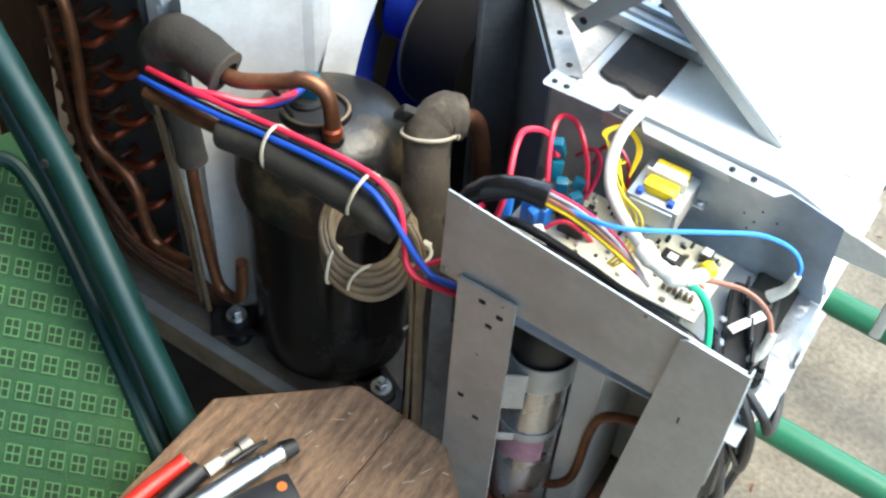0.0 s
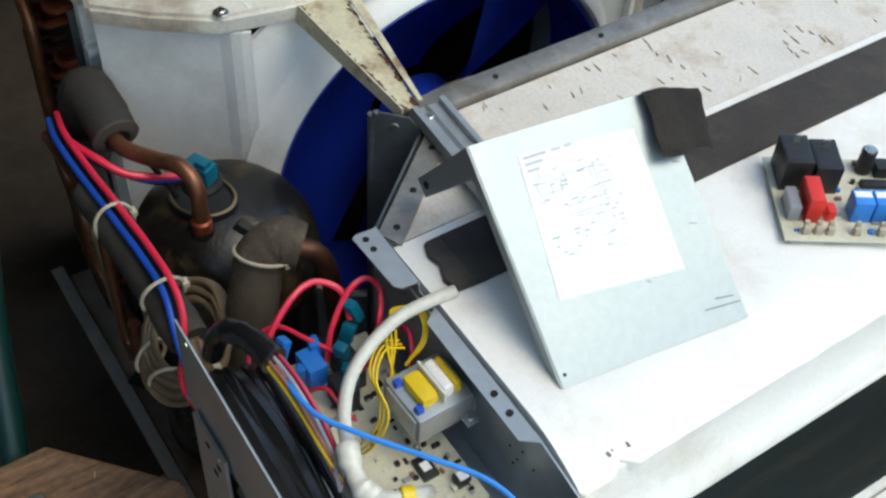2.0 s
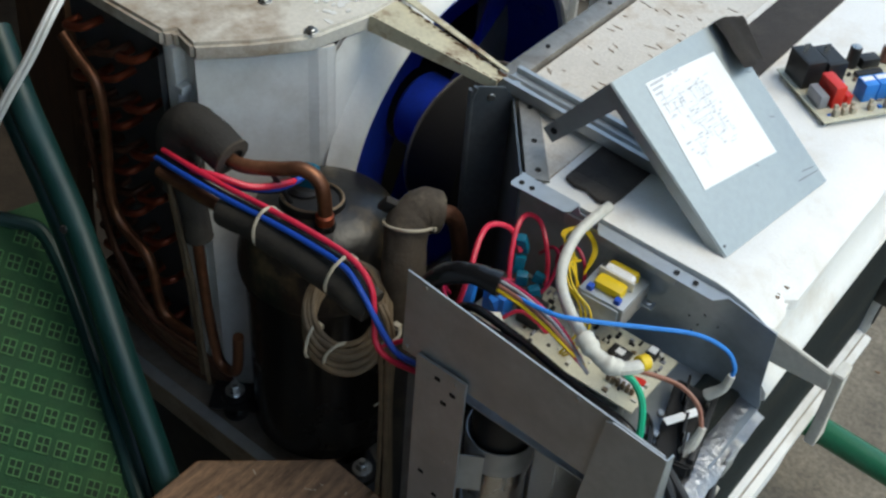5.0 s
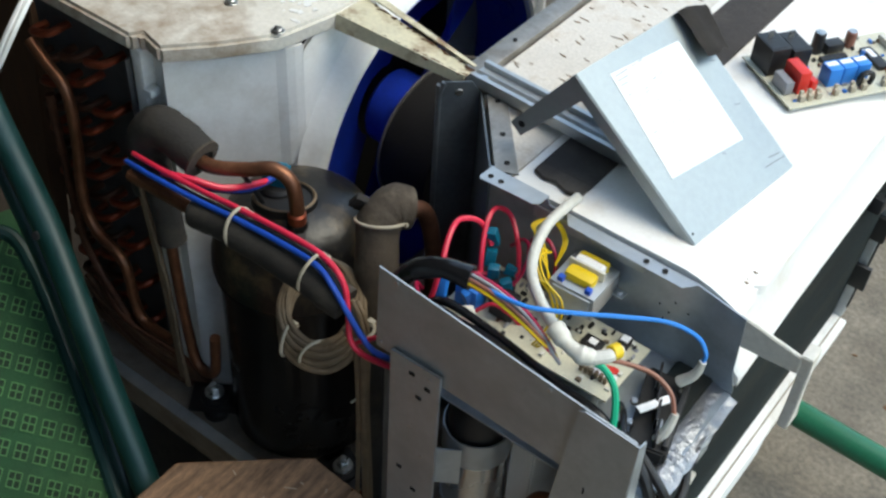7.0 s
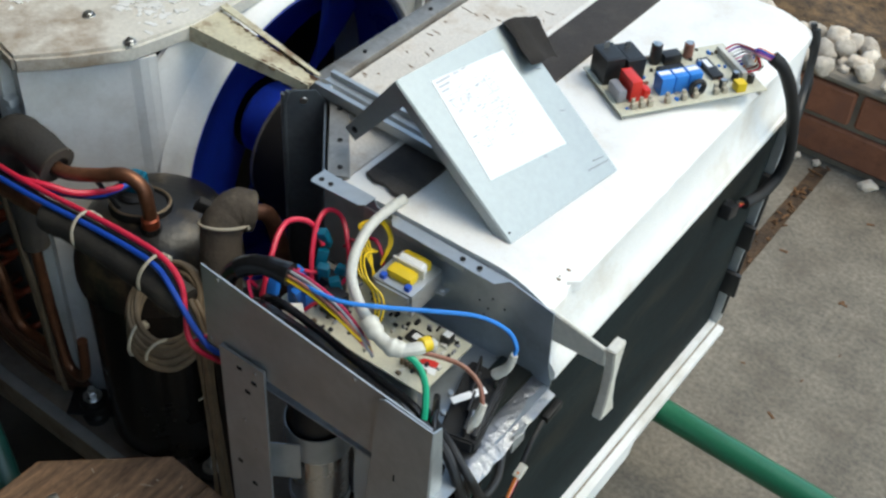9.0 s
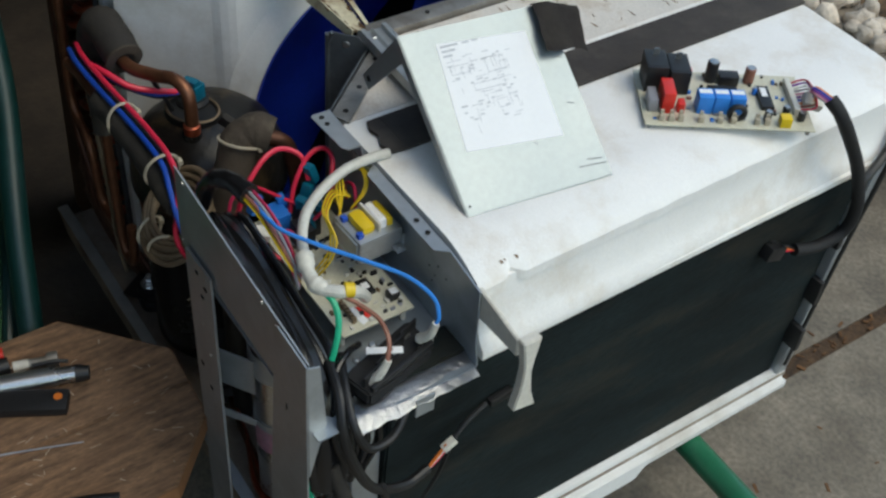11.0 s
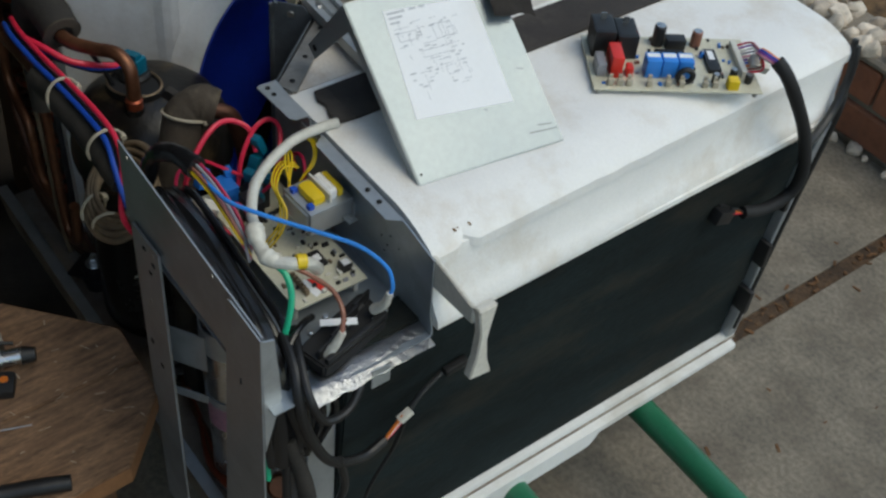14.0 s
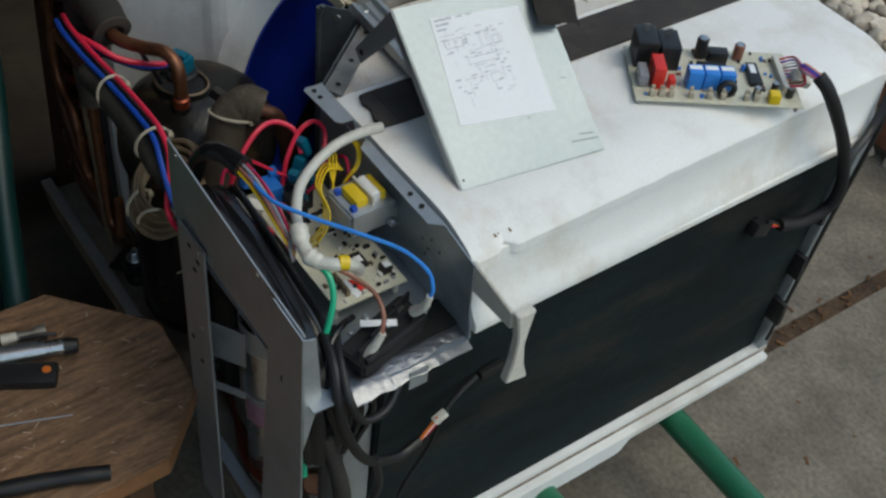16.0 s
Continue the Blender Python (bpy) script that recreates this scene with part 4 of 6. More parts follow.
    for k in range(7):
        o = Vector((rnd.uniform(-0.008, 0.008), rnd.uniform(-0.006, 0.006), rnd.uniform(-0.008, 0.008)))
        part("strand", tube([Vector((-0.225, 0.570, 0.606)) + o, Vector((-0.213, 0.568, 0.590)) + o, Vector((-0.206, 0.566, 0.560)) + o, Vector((-0.206, 0.567, 0.48)) + o * 0.7, Vector((-0.206, 0.570, 0.35)) + o, Vector((-0.210, 0.575, 0.2)) + o * 1.5], 0.0027, 7), CAPILLARY, t)
    zip_tie(t, (-0.210, 0.567, 0.578), (0.15, 0, -1), 0.014, (0.0, -0.01, -0.006))
    zip_tie(t, (-0.206, 0.568, 0.485), (0, 0, -1), 0.012, (-0.006, -0.012, -0.008))
    # capillary coil
    c = thing("capillary_coil", "coil of dusty brown capillary tube tied together", "coil", (-0.28, 0.585, 0.52))
    for k in range(9):
        r = 0.036 + 0.0042 * (k % 3)
        zc = 0.560 - 0.0022 * k
        loop = [Vector((-0.274 + r * math.cos(a) * 1.02 + 0.0012 * k, 0.583 + r * math.sin(a) * 0.85 - 0.0012 * k, zc + 0.026 * math.sin(a) - 0.006 * math.cos(a) + rnd.uniform(-0.0015, 0.0015))) for a in [i * 2 * math.pi / 16 for i in range(17)]]
        part("turn", tube(loop, 0.0034, 8, 3), CAPILLARY, c)
    part("lead_out", tube([(-0.241, 0.590, 0.52), (-0.225, 0.575, 0.53), (-0.212, 0.570, 0.50), (-0.207, 0.570, 0.42)], 0.0029, 8), CAPILLARY, c)
    zip_tie(c, (-0.290, 0.550, 0.522), (1, 0.35, 0), 0.017, (-0.012, -0.006, -0.012))
    zip_tie(c, (-0.256, 0.552, 0.522), (1, -0.35, 0), 0.017)
    # motor leads
    w = thing("compressor_leads", "red and blue motor leads tied along the pipe", "cable", (-0.3, 0.57, 0.6))
    run = ((-0.520, 0.566, 0.620), (-0.478, 0.560, 0.629), (-0.42, 0.561, 0.632), (-0.359, 0.564, 0.636), (-0.30, 0.567, 0.637), (-0.257, 0.567, 0.635), (-0.230, 0.562, 0.622), (-0.214, 0.556, 0.602), (-0.203, 0.553, 0.584), (-0.186, 0.553, 0.574), (-0.150, 0.560, 0.573))
    for col, d, e, lab in ((RED, (0.001, 0.0045, 0.006), (-0.004, -0.003, -0.003), "red lead"), (BLUE, (-0.001, -0.004, 0.000), (0.005, 0.002, 0.004), "blue lead"), (BLACK, (0, 0.0015, -0.001), (0.004, 0.006, 0.0), "black lead")):
        r = 0.0030 if col is not BLACK else 0.0024
        pts = [Vector(v) + Vector(d).lerp(Vector(e), min(1, max(0, (i - 6) / 2))) for i, v in enumerate(run)]
        part("lead", tube(pts, r, 10), col, w, lab)
    zip_tie(w, (-0.362, 0.5625, 0.6225), (1, 0.02, 0), 0.0222, (-0.004, -0.004, -0.03), 0.80)
    zip_tie(w, (-0.268, 0.5655, 0.6195), (1, 0.0, -0.2), 0.0232, (-0.010, -0.008, -0.012), 0.84)
    for col, k in ((RED, -0.004), (BLUE, 0.003), (BLACK, 0.008)):
        part("branch", tube([(-0.47, 0.565, 0.631), (-0.44, 0.578 + k * 0.5, 0.628 - k), (-0.416, 0.597 + k, 0.619 - k), (-0.405, 0.622 + k, 0.611 - k), (-0.404, 0.655 + k, 0.602)], 0.0036, 8), col, w)
    part("clamp", tube([(-0.545, 0.612, 0.602), (-0.540, 0.585, 0.590), (-0.515, 0.570, 0.588), (-0.492, 0.575, 0.600)], 0.0035, 8), WHITEPL, w, "cream cable clip")
    part("black_tie", tube([(-0.408, 0.615, 0.634), (-0.405, 0.625, 0.610), (-0.400, 0.635, 0.583)], 0.0028, 8), BLACK, w)


# ---- control box ----
def build_box():
    s = thing("control_box", "open galvanised control box on two posts beside the compressor", "control box", (0, 0.6, 0.2))
    plate = part("front_plate", prism([(-0.166, 0.711), (0.020, 0.691), (0.092, 0.684), (0.091, 0.668), (0.036, 0.604), (-0.168, 0.611)], 0.5405, 0.542, "y"), ZINC, s, "plain grey zinc front plate")
    for x, z in ((-0.146, 0.704), (0.011, 0.6865), (0.086, 0.679), (-0.163, 0.618)):
        part("rivet", place(cyl(0.0024, 0.002, 10, 0.0006), pose(x, 0.5405, z, 90)), SCREW, plate)
    left = part("left_post", join(box(-0.146, -0.092, 0.5355, 0.538, 0.163, 0.624), box(-0.1475, -0.146, 0.5355, 0.552, 0.163, 0.622)), ZINC, s, "galvanised post with punched holes")
    for x, z in ((-0.1226, 0.609), (-0.105, 0.600), (-0.114, 0.582), (-0.133, 0.463), (-0.115, 0.44)):
        part("hole", place(box(-0.003, 0.003, 0.5347, 0.5355, -0.002, 0.002), pose(x, 0, z)), HOLE, left)
    for x, z in ((-0.103, 0.615), (-0.122, 0.535), (-0.108, 0.50)):
        part("rivet", place(cyl(0.0022, 0.0015, 10, 0.0005), pose(x, 0.5355, z, 90)), SCREW, left)
    right = part("right_post", join(prism([(0.040, 0.686), (0.046, 0.690), (0.096, 0.686), (0.090, 0.163), (-0.005, 0.163)], 0.5365, 0.538, "y"), prism([(0.538, 0.684), (0.550, 0.680), (0.556, 0.60), (0.538, 0.53)], 0.0945, 0.096, "x")), ZINC, s, "broad galvanised corner post")
    part("slot", box(0.058, 0.0595, 0.5358, 0.5365, 0.592, 0.60), HOLE, right)
    # rear wall with its folded flange, floor and lip
    wall = part("back_wall", prism([(-0.173, 0.7095), (-0.108, 0.705), (-0.106, 0.699), (0.05, 0.697), (0.098, 0.687), (0.101, 0.62), (0.106, 0.600), (0.106, 0.594), (-0.173, 0.594)], 0.7115, 0.713, "y"), TIN, s, "dull tin rear wall")
    ear = part("ear", prism([(-0.1715, 0.7115), (-0.1725, 0.694), (-0.170, 0.6905), (-0.113, 0.6925), (-0.108, 0.697), (-0.107, 0.7115)], 0.7085, 0.7098), ZINC, wall, "bright folded ear")
    part("flange", sheet((-0.078, 0.7005, 0.6975), (0.040, 0.6995, 0.6960), (0.051, 0.7135, 0.6960), (-0.088, 0.7135, 0.6985), 0.001), ZINC, wall, "bright folded flange")
    part("lower_return", box(-0.12, 0.0, 0.709, 0.7112, 0.68, 0.694, 0.001), ZINC, wall)
    for x in (-0.164, -0.1524, 0.0, 0.019):
        part("hole", place(cyl(0.0028, 0.0006, 10), pose(x, 0.699 if x < -0.1 else 0.7068, 0.7098 if x < -0.1 else 0.6983)), HOLE, wall)
    for x, z in ((0.02, 0.655), (0.03, 0.65), (0.034, 0.665), (0.048, 0.66), (0.026, 0.64)):
        part("hole", place(cyl(0.0010, 0.0006, 8), pose(x, 0.7112, z, 90)), HOLE, wall)
    part("floor", box(-0.135, 0.106, 0.5425, 0.7115, 0.592, 0.5935), TIN, s)
    v, f = [], []
    rnd = random.Random(9)
    for i in range(13):
        for j in range(6):
            k = i / 12
            x = (0.090 - 0.040 * k) * (1 - j / 5) + (0.1165 - 0.003 * k) * j / 5
            y = 0.574 + 0.137 * i / 12
            v.append((x + 0.002 * noise.noise(Vector((i * 0.9, j * 0.8, 1))), y, 0.5965 - 0.004 * max(0, j - 3) + 0.003 * noise.noise(Vector((i * 1.1, j * 1.3, 5)))))
    for i in range(12):
        for j in range(5):
            a = i * 6 + j
            f.append((a, a + 1, a + 7, a + 6))
    bm = bm_of(v, f)
    bmesh.ops.solidify(bm, geom=bm.faces[:], thickness=0.001)
    part("foil_lip", bm, FOIL, s, "crumpled shiny aluminium foil lip")
    part("tab", join(box(0.1125, 0.114, 0.640, 0.660, 0.572, 0.596), ), ZINC, s)


def build_box_contents():
    b = thing("main_board", "cream printed circuit board fixed in the control box", "circuit board", (-0.05, 0.65, 0.594))
    base = part("board", box(-0.150, 0.030, 0.612, 0.690, 0.604, 0.6056), PCB, b)
    for x in (-0.14, 0.018):
        for y in (0.617, 0.685):
            part("standoff", place(cyl(0.003, 0.0225, 8), pose(x, y, 0.5815)), WHITEPL, b)
    rnd = random.Random(12)
    for i in range(95):
        x, y = rnd.uniform(-0.145, 0.026), rnd.uniform(0.616, 0.686)
        w, d, h = rnd.uniform(0.001, 0.0036), rnd.uniform(0.0008, 0.002), rnd.uniform(0.001, 0.004)
        part("component", place(box(-w, w, -d, d, 0, h), pose(x, y, 0.6056, 0, 0, rnd.choice((0, 90)))), rnd.choice((BLACK, BLACK, BLACK, TERMINAL, WHITEPL, GREY, CAPILLARY)), b)
    part("chip", box(-0.024, -0.004, 0.655, 0.668, 0.6056, 0.610, 0.0008), BLACK, b, "black chip with a white sticker")
    part("sticker", box(-0.018, -0.010, 0.658, 0.665, 0.610, 0.6104), PAPER, b)
    part("relay", box(0.004, 0.014, 0.673, 0.684, 0.6056, 0.615, 0.0008), BLACK, b)
    part("sticker", box(0.005, 0.013, 0.675, 0.683, 0.615, 0.6153), PAPER, b)
    part("terminal_row", join(*[box(-0.008 + 0.005 * i, -0.005 + 0.005 * i, 0.628, 0.632, 0.6056, 0.613) for i in range(6)]), CAPILLARY, b)
    part("red_mark", prism([(0.002, 0.640), (0.022, 0.644), (0.024, 0.650), (0.016, 0.651), (0.006, 0.647)], 0.6056, 0.6064), SIGNALRED, b)
    part("white_mark", prism([(0.002, 0.632), (0.026, 0.636), (0.023, 0.6435), (0.001, 0.639)], 0.6056, 0.6062), PAPER, b)
    for i, (x, y, w) in enumerate(((-0.118, 0.655, 0.016), (-0.098, 0.640, 0.012), (-0.13, 0.63, 0.012))):
        part("relay", box(x - w, x + w, y - 0.008, y + 0.008, 0.6056, 0.632, 0.001), (BLACK, BLACK, SIGNALBLUE)[i], b)
    b.location.z += 0.012
    # transformer
    t = thing("transformer", "small mains transformer with yellow and white windings", "transformer", (-0.037, 0.665, 0.62))
    m = pose(-0.0435, 0.6815, 0.640, 0, 0, 2)
    part("core", place(join(box(-0.023, 0.023, -0.024, 0.024, 0.006, 0.033, 0.0015), box(-0.019, 0.019, -0.026, 0.026, 0.009, 0.030, 0.001)), m), ZINC, t, "laminated grey iron core")
    for k in range(9):
        part("lamination", place(box(-0.0235, 0.0235, -0.02445, 0.02445, 0.0085 + 0.0026 * k, 0.0088 + 0.0026 * k), m), ZINC_OLD, t)
    part("winding", place(box(-0.015, 0.015, -0.016, 0.000, 0.03, 0.042, 0.006), m), YELLOW, t, "yellow taped winding")
    part("winding", place(box(-0.015, 0.015, 0.003, 0.0125, 0.03, 0.0435, 0.004), m), PAPER, t, "white taped winding")
    part("winding", place(box(-0.015, 0.015, 0.0125, 0.019, 0.03, 0.0425, 0.003), m), YELLOW, t)
    for k in range(11):
        part("turn", place(box(-0.0135 + 0.0024 * k, -0.013 + 0.0024 * k, 0.005, 0.011, 0.043, 0.0441), m), WHITEPL, t)
    for x in (-0.017, 0.011):
        part("bobbin", place(box(x, x + 0.006, -0.0215, -0.0155, 0.03, 0.038, 0.001), m), BLUE, t)
    part("bobbin", place(box(-0.018, 0.018, 0.0005, 0.003, 0.03, 0.0435, 0.0008), m), WHITEPL, t)
    part("foot", place(box(0.0225, 0.034, 0.012, 0.022, 0.012, 0.0135), m), ZINC, t)
    part("screw", place(cyl(0.003, 0.003, 10, 0.0008), m @ pose(0.029, 0.017, 0.0135)), SCREW, t)
    part("bracket", box(-0.066, -0.024, 0.699, 0.7114, 0.645, 0.660, 0.001), ZINC, t)
    # terminal block
    k = thing("terminal_block", "black plastic terminal block with a white label strip", "terminal block", (0.06, 0.64, 0.594))
    part("base", prism([(0.062, 0.598), (0.067, 0.591), (0.097, 0.599), (0.098, 0.604), (0.079, 0.678), (0.074, 0.682), (0.040, 0.680), (0.037, 0.676)], 0.5965, 0.612, "z", 0.002), TERMINAL, k)
    for i in range(4):
        part("barrier", place(box(-0.0012, 0.0012, -0.012, 0.012, 0.612, 0.624, 0.0006), pose(0.052 + 0.010 * i, 0.668 - 0.019 * i, 0, 0, 0, 20)), BLACK, k)
    for i in range(3):
        part("tab", place(box(-0.0022, 0.0022, -0.006, 0.006, 0.612, 0.6135), pose(0.054 + 0.012 * i, 0.664 - 0.020 * i, 0, 0, 0, 20)), SCREW, k, "bright tinned tab")
    part("end_rail", place(box(-0.0025, 0.0025, -0.040, 0.040, 0.610, 0.618, 0.001), pose(0.0845, 0.642, 0, 0, 0, 14)), BLACK, k)
    part("label_strip", place(box(-0.017, 0.017, -0.0038, 0.0038, 0.622, 0.6232), pose(0.066, 0.634, 0, 0, 0, 62)), PAPER, k, "white label strip")
    for x, y in ((0.048, 0.632), (0.056, 0.610), (0.076, 0.668), (0.070, 0.682)):
        part("screw", place(cyl(0.0036, 0.005, 10, 0.001), pose(x, y, 0.611)), SCREW, k)


def wires_thing(name, label, items, r=0.0016, seg=7):
    w = thing(name, label, "cable", (-0.08, 0.63, 0.6))
    for col, pts, *rest in items:
        part("wire", tube(pts, rest[0] if rest else r, seg), col, w)
    return w


def build_box_wiring():
    # thick white cable with its moulded sleeve
    c = thing("white_cable", "thick white sleeved cable arching over the box edge", "cable", (-0.08, 0.7, 0.62))
    part("cable", tube([(-0.088, 0.731, 0.7060), (-0.0885, 0.712, 0.7075), (-0.090, 0.684, 0.7035), (-0.084, 0.657, 0.697), (-0.073, 0.636, 0.693), (-0.059, 0.621, 0.692), (-0.038, 0.607, 0.688), (-0.017, 0.600, 0.681)], 0.0051, 12), WHITECABLE, c)
    part("tape_wrap", tube([(-0.026, 0.602, 0.684), (-0.010, 0.597, 0.679), (0.006, 0.596, 0.676), (0.018, 0.603, 0.675)], (0.0078, 0.0070), 12, 6, 0.16), WHITEPL, c, "white tape wrapping")
    part("branch", tube([(0.015, 0.599, 0.675), (0.024, 0.612, 0.674), (0.024, 0.630, 0.664), (0.014, 0.645, 0.640)], 0.006, 10), WHITECABLE, c)
    part("yellow_band", place(cyl(0.0072, 0.010, 14, 0.001), look((0.0235, 0.615, 0.674), (0.018, 0.600, 0.676))), YELLOW, c, "yellow band")
    wires_thing("green_wire", "green earth wire curving down from the sleeve", [(GREEN, [(0.014, 0.600, 0.672), (0.028, 0.603, 0.666), (0.041, 0.600, 0.652), (0.050, 0.590, 0.630), (0.058, 0.574, 0.60), (0.072, 0.556, 0.566), (0.080, 0.546, 0.52), (0.086, 0.545, 0.47)], 0.0032)])
    wires_thing("brown_wire", "brown wire to the terminal block", [(BROWN, [(0.018, 0.606, 0.672), (0.036, 0.622, 0.664), (0.058, 0.632, 0.658), (0.078, 0.630, 0.650), (0.089, 0.622, 0.636)], 0.0023)])
    bw = wires_thing("blue_wire", "bright blue wire looping across the box", [(SKYBLUE, [(-0.085, 0.587, 0.700), (-0.066, 0.587, 0.702), (-0.044, 0.592, 0.702), (-0.014, 0.614, 0.698), (0.016, 0.641, 0.692), (0.046, 0.668, 0.684), (0.070, 0.681, 0.672), (0.082, 0.680, 0.660), (0.083, 0.677, 0.650)], 0.0021)])
    part("spade_sleeve", tube([(0.083, 0.677, 0.652), (0.080, 0.674, 0.636), (0.070, 0.670, 0.622)], (0.0035, 0.0055), 10), WHITECABLE, bw, "translucent spade sleeve")
    part("spade_sleeve", tube([(0.089, 0.623, 0.638), (0.088, 0.616, 0.624), (0.084, 0.610, 0.611)], (0.0035, 0.0055), 10), WHITECABLE, bw)
    # red loops with spade connectors
    rw = wires_thing("red_wires", "tangle of red wires with blue and teal connectors", [
        (RED, [(-0.150, 0.596, 0.640), (-0.148, 0.604, 0.668), (-0.158, 0.630, 0.688), (-0.162, 0.652, 0.690), (-0.150, 0.668, 0.682), (-0.136, 0.668, 0.662)], 0.0027),
        (RED, [(-0.128, 0.642, 0.636), (-0.136, 0.652, 0.662), (-0.146, 0.672, 0.682), (-0.148, 0.690, 0.686), (-0.134, 0.694, 0.681), (-0.114, 0.680, 0.662), (-0.104, 0.668, 0.638)], 0.0025),
        (DARKRED, [(-0.115, 0.700, 0.640), (-0.108, 0.694, 0.668), (-0.092, 0.694, 0.676), (-0.078, 0.688, 0.664), (-0.074, 0.680, 0.64)], 0.0019),
        (DARKRED, [(-0.128, 0.69, 0.65), (-0.112, 0.684, 0.672), (-0.10, 0.676, 0.670), (-0.098, 0.66, 0.65), (-0.108, 0.64, 0.63)], 0.0019),
        (RED, [(-0.176, 0.606, 0.640), (-0.168, 0.622, 0.648), (-0.145, 0.634, 0.650), (-0.122, 0.650, 0.646)], 0.0019),
        (DARKRED, [(-0.172, 0.612, 0.625), (-0.172, 0.602, 0.640), (-0.158, 0.590, 0.638), (-0.138, 0.58, 0.625)], 0.0019),
        (RED, [(-0.12, 0.62, 0.62), (-0.105, 0.628, 0.636), (-0.09, 0.632, 0.632), (-0.078, 0.64, 0.615)], 0.0019),
        (RED, [(-0.145, 0.575, 0.61), (-0.125, 0.588, 0.63), (-0.105, 0.60, 0.626), (-0.09, 0.615, 0.612)], 0.0019),
        (RED, [(-0.205, 0.553, 0.575), (-0.17, 0.570, 0.60), (-0.15, 0.585, 0.612)], 0.0025)])
    rnd = random.Random(21)
    for x, y, z, a, col in ((-0.134, 0.664, 0.648, 30, TEAL), (-0.121, 0.652, 0.646, 28, TEAL), (-0.112, 0.664, 0.640, 12, TEAL), (-0.140, 0.640, 0.640, -10, SIGNALBLUE), (-0.104, 0.650, 0.640, 50, TEAL), (-0.152, 0.615, 0.640, 10, SIGNALBLUE), (-0.128, 0.625, 0.632, 70, SIGNALBLUE), (-0.138, 0.672, 0.668, 20, TEAL)):
        part("connector", place(box(-0.0055, 0.0055, -0.0045, 0.0045, -0.011, 0.011, 0.002), pose(x, y, z, rnd.uniform(-25, 25), rnd.uniform(-20, 20), a)), col, rw, "teal connector" if col is TEAL else "blue connector")
    for x, y, z in ((-0.125, 0.590, 0.632), (-0.105, 0.592, 0.630), (-0.118, 0.606, 0.632)):
        part("plug", place(box(-0.008, 0.008, -0.006, 0.006, -0.005, 0.005, 0.001), pose(x, y, z, 10, rnd.uniform(-20, 20), rnd.uniform(0, 90))), WHITEPL, rw, "white plug housing")
    # yellow transformer leads
    yl = []
    for k in range(3):
        d = 0.004 * k
        yl.append((YELLOW, [(-0.066, 0.668 - d, 0.655), (-0.088, 0.672 + d, 0.682), (-0.104 - d * 0.5, 0.688, 0.690), (-0.096, 0.704 + d * 0.5, 0.690), (-0.079 + d * 0.5, 0.698, 0.682), (-0.074, 0.680, 0.665)], 0.0010))
        yl.append((YELLOW, [(-0.09 + d, 0.684, 0.675), (-0.092 + d, 0.668, 0.680), (-0.076 + d * 1.2, 0.650, 0.676), (-0.058 + d * 1.5, 0.648, 0.664), (-0.048 + d, 0.640, 0.648), (-0.052 + d, 0.628, 0.628), (-0.062, 0.625, 0.606)], 0.0010))
    wires_thing("yellow_wires", "thin yellow transformer leads in loose loops", yl)
    # black sleeve with a bundle coming out of it
    bs = thing("sleeved_bundle", "black sleeved bundle of coloured wires", "cable", (-0.12, 0.58, 0.62))
    sl = part("black_sleeve", tube([(-0.176, 0.568, 0.640), (-0.166, 0.572, 0.672), (-0.152, 0.576, 0.690), (-0.128, 0.582, 0.702), (-0.102, 0.587, 0.703)], (0.0085, 0.0105), 14, 6, 0.06), GLOSSBLACK, bs)
    for i, col in enumerate((BROWN, DARKRED, GREY, BROWN, YELLOW, DARKRED, PINK, GREY)):
        o = Vector((0.0, 0.006 * math.cos(i * 0.8), 0.005 * math.sin(i * 0.8)))
        e = Vector((-0.020 + 0.002 * i, 0.596 - 0.0015 * i, 0.664))
        part("wire", tube([Vector((-0.105, 0.587, 0.702)) + o, Vector((-0.078, 0.590, 0.697)) + o, Vector((-0.046, 0.592, 0.684)) + o * 0.9, e], 0.0016, 6), col, bs)
    # black flat cables along the front plate
    bc = thing("black_cables", "bundle of black cables lying along the front plate", "cable", (-0.05, 0.56, 0.6))
    rnd = random.Random(41)
    for i in range(7):
        y, z = 0.547 + 0.0068 * i + rnd.uniform(-0.003, 0.003), 0.640 - 0.001 * i + rnd.uniform(-0.006, 0.006)

        def j():
            return rnd.uniform(-0.005, 0.005)
        part("cable", tube([(-0.168, y + 0.01, z - 0.035), (-0.14 + j(), y + 0.004, z + 0.010 + j()), (-0.08 + j(), y + 0.004 + j(), z + 0.012 + j()), (-0.01 + j(), y + 0.003 + j() * 0.6, z + j()), (0.040, y + 0.001, z - 0.012 + j()), (0.070, y, z - 0.035), (0.086 + 0.002 * i, y - 0.002 + 0.004 * i, 0.555), (0.092 + 0.001 * i, y, 0.50)], (0.0105 if i in (1, 3) else rnd.uniform(0.0035, 0.006)), 9), GLOSSBLACK, bc)


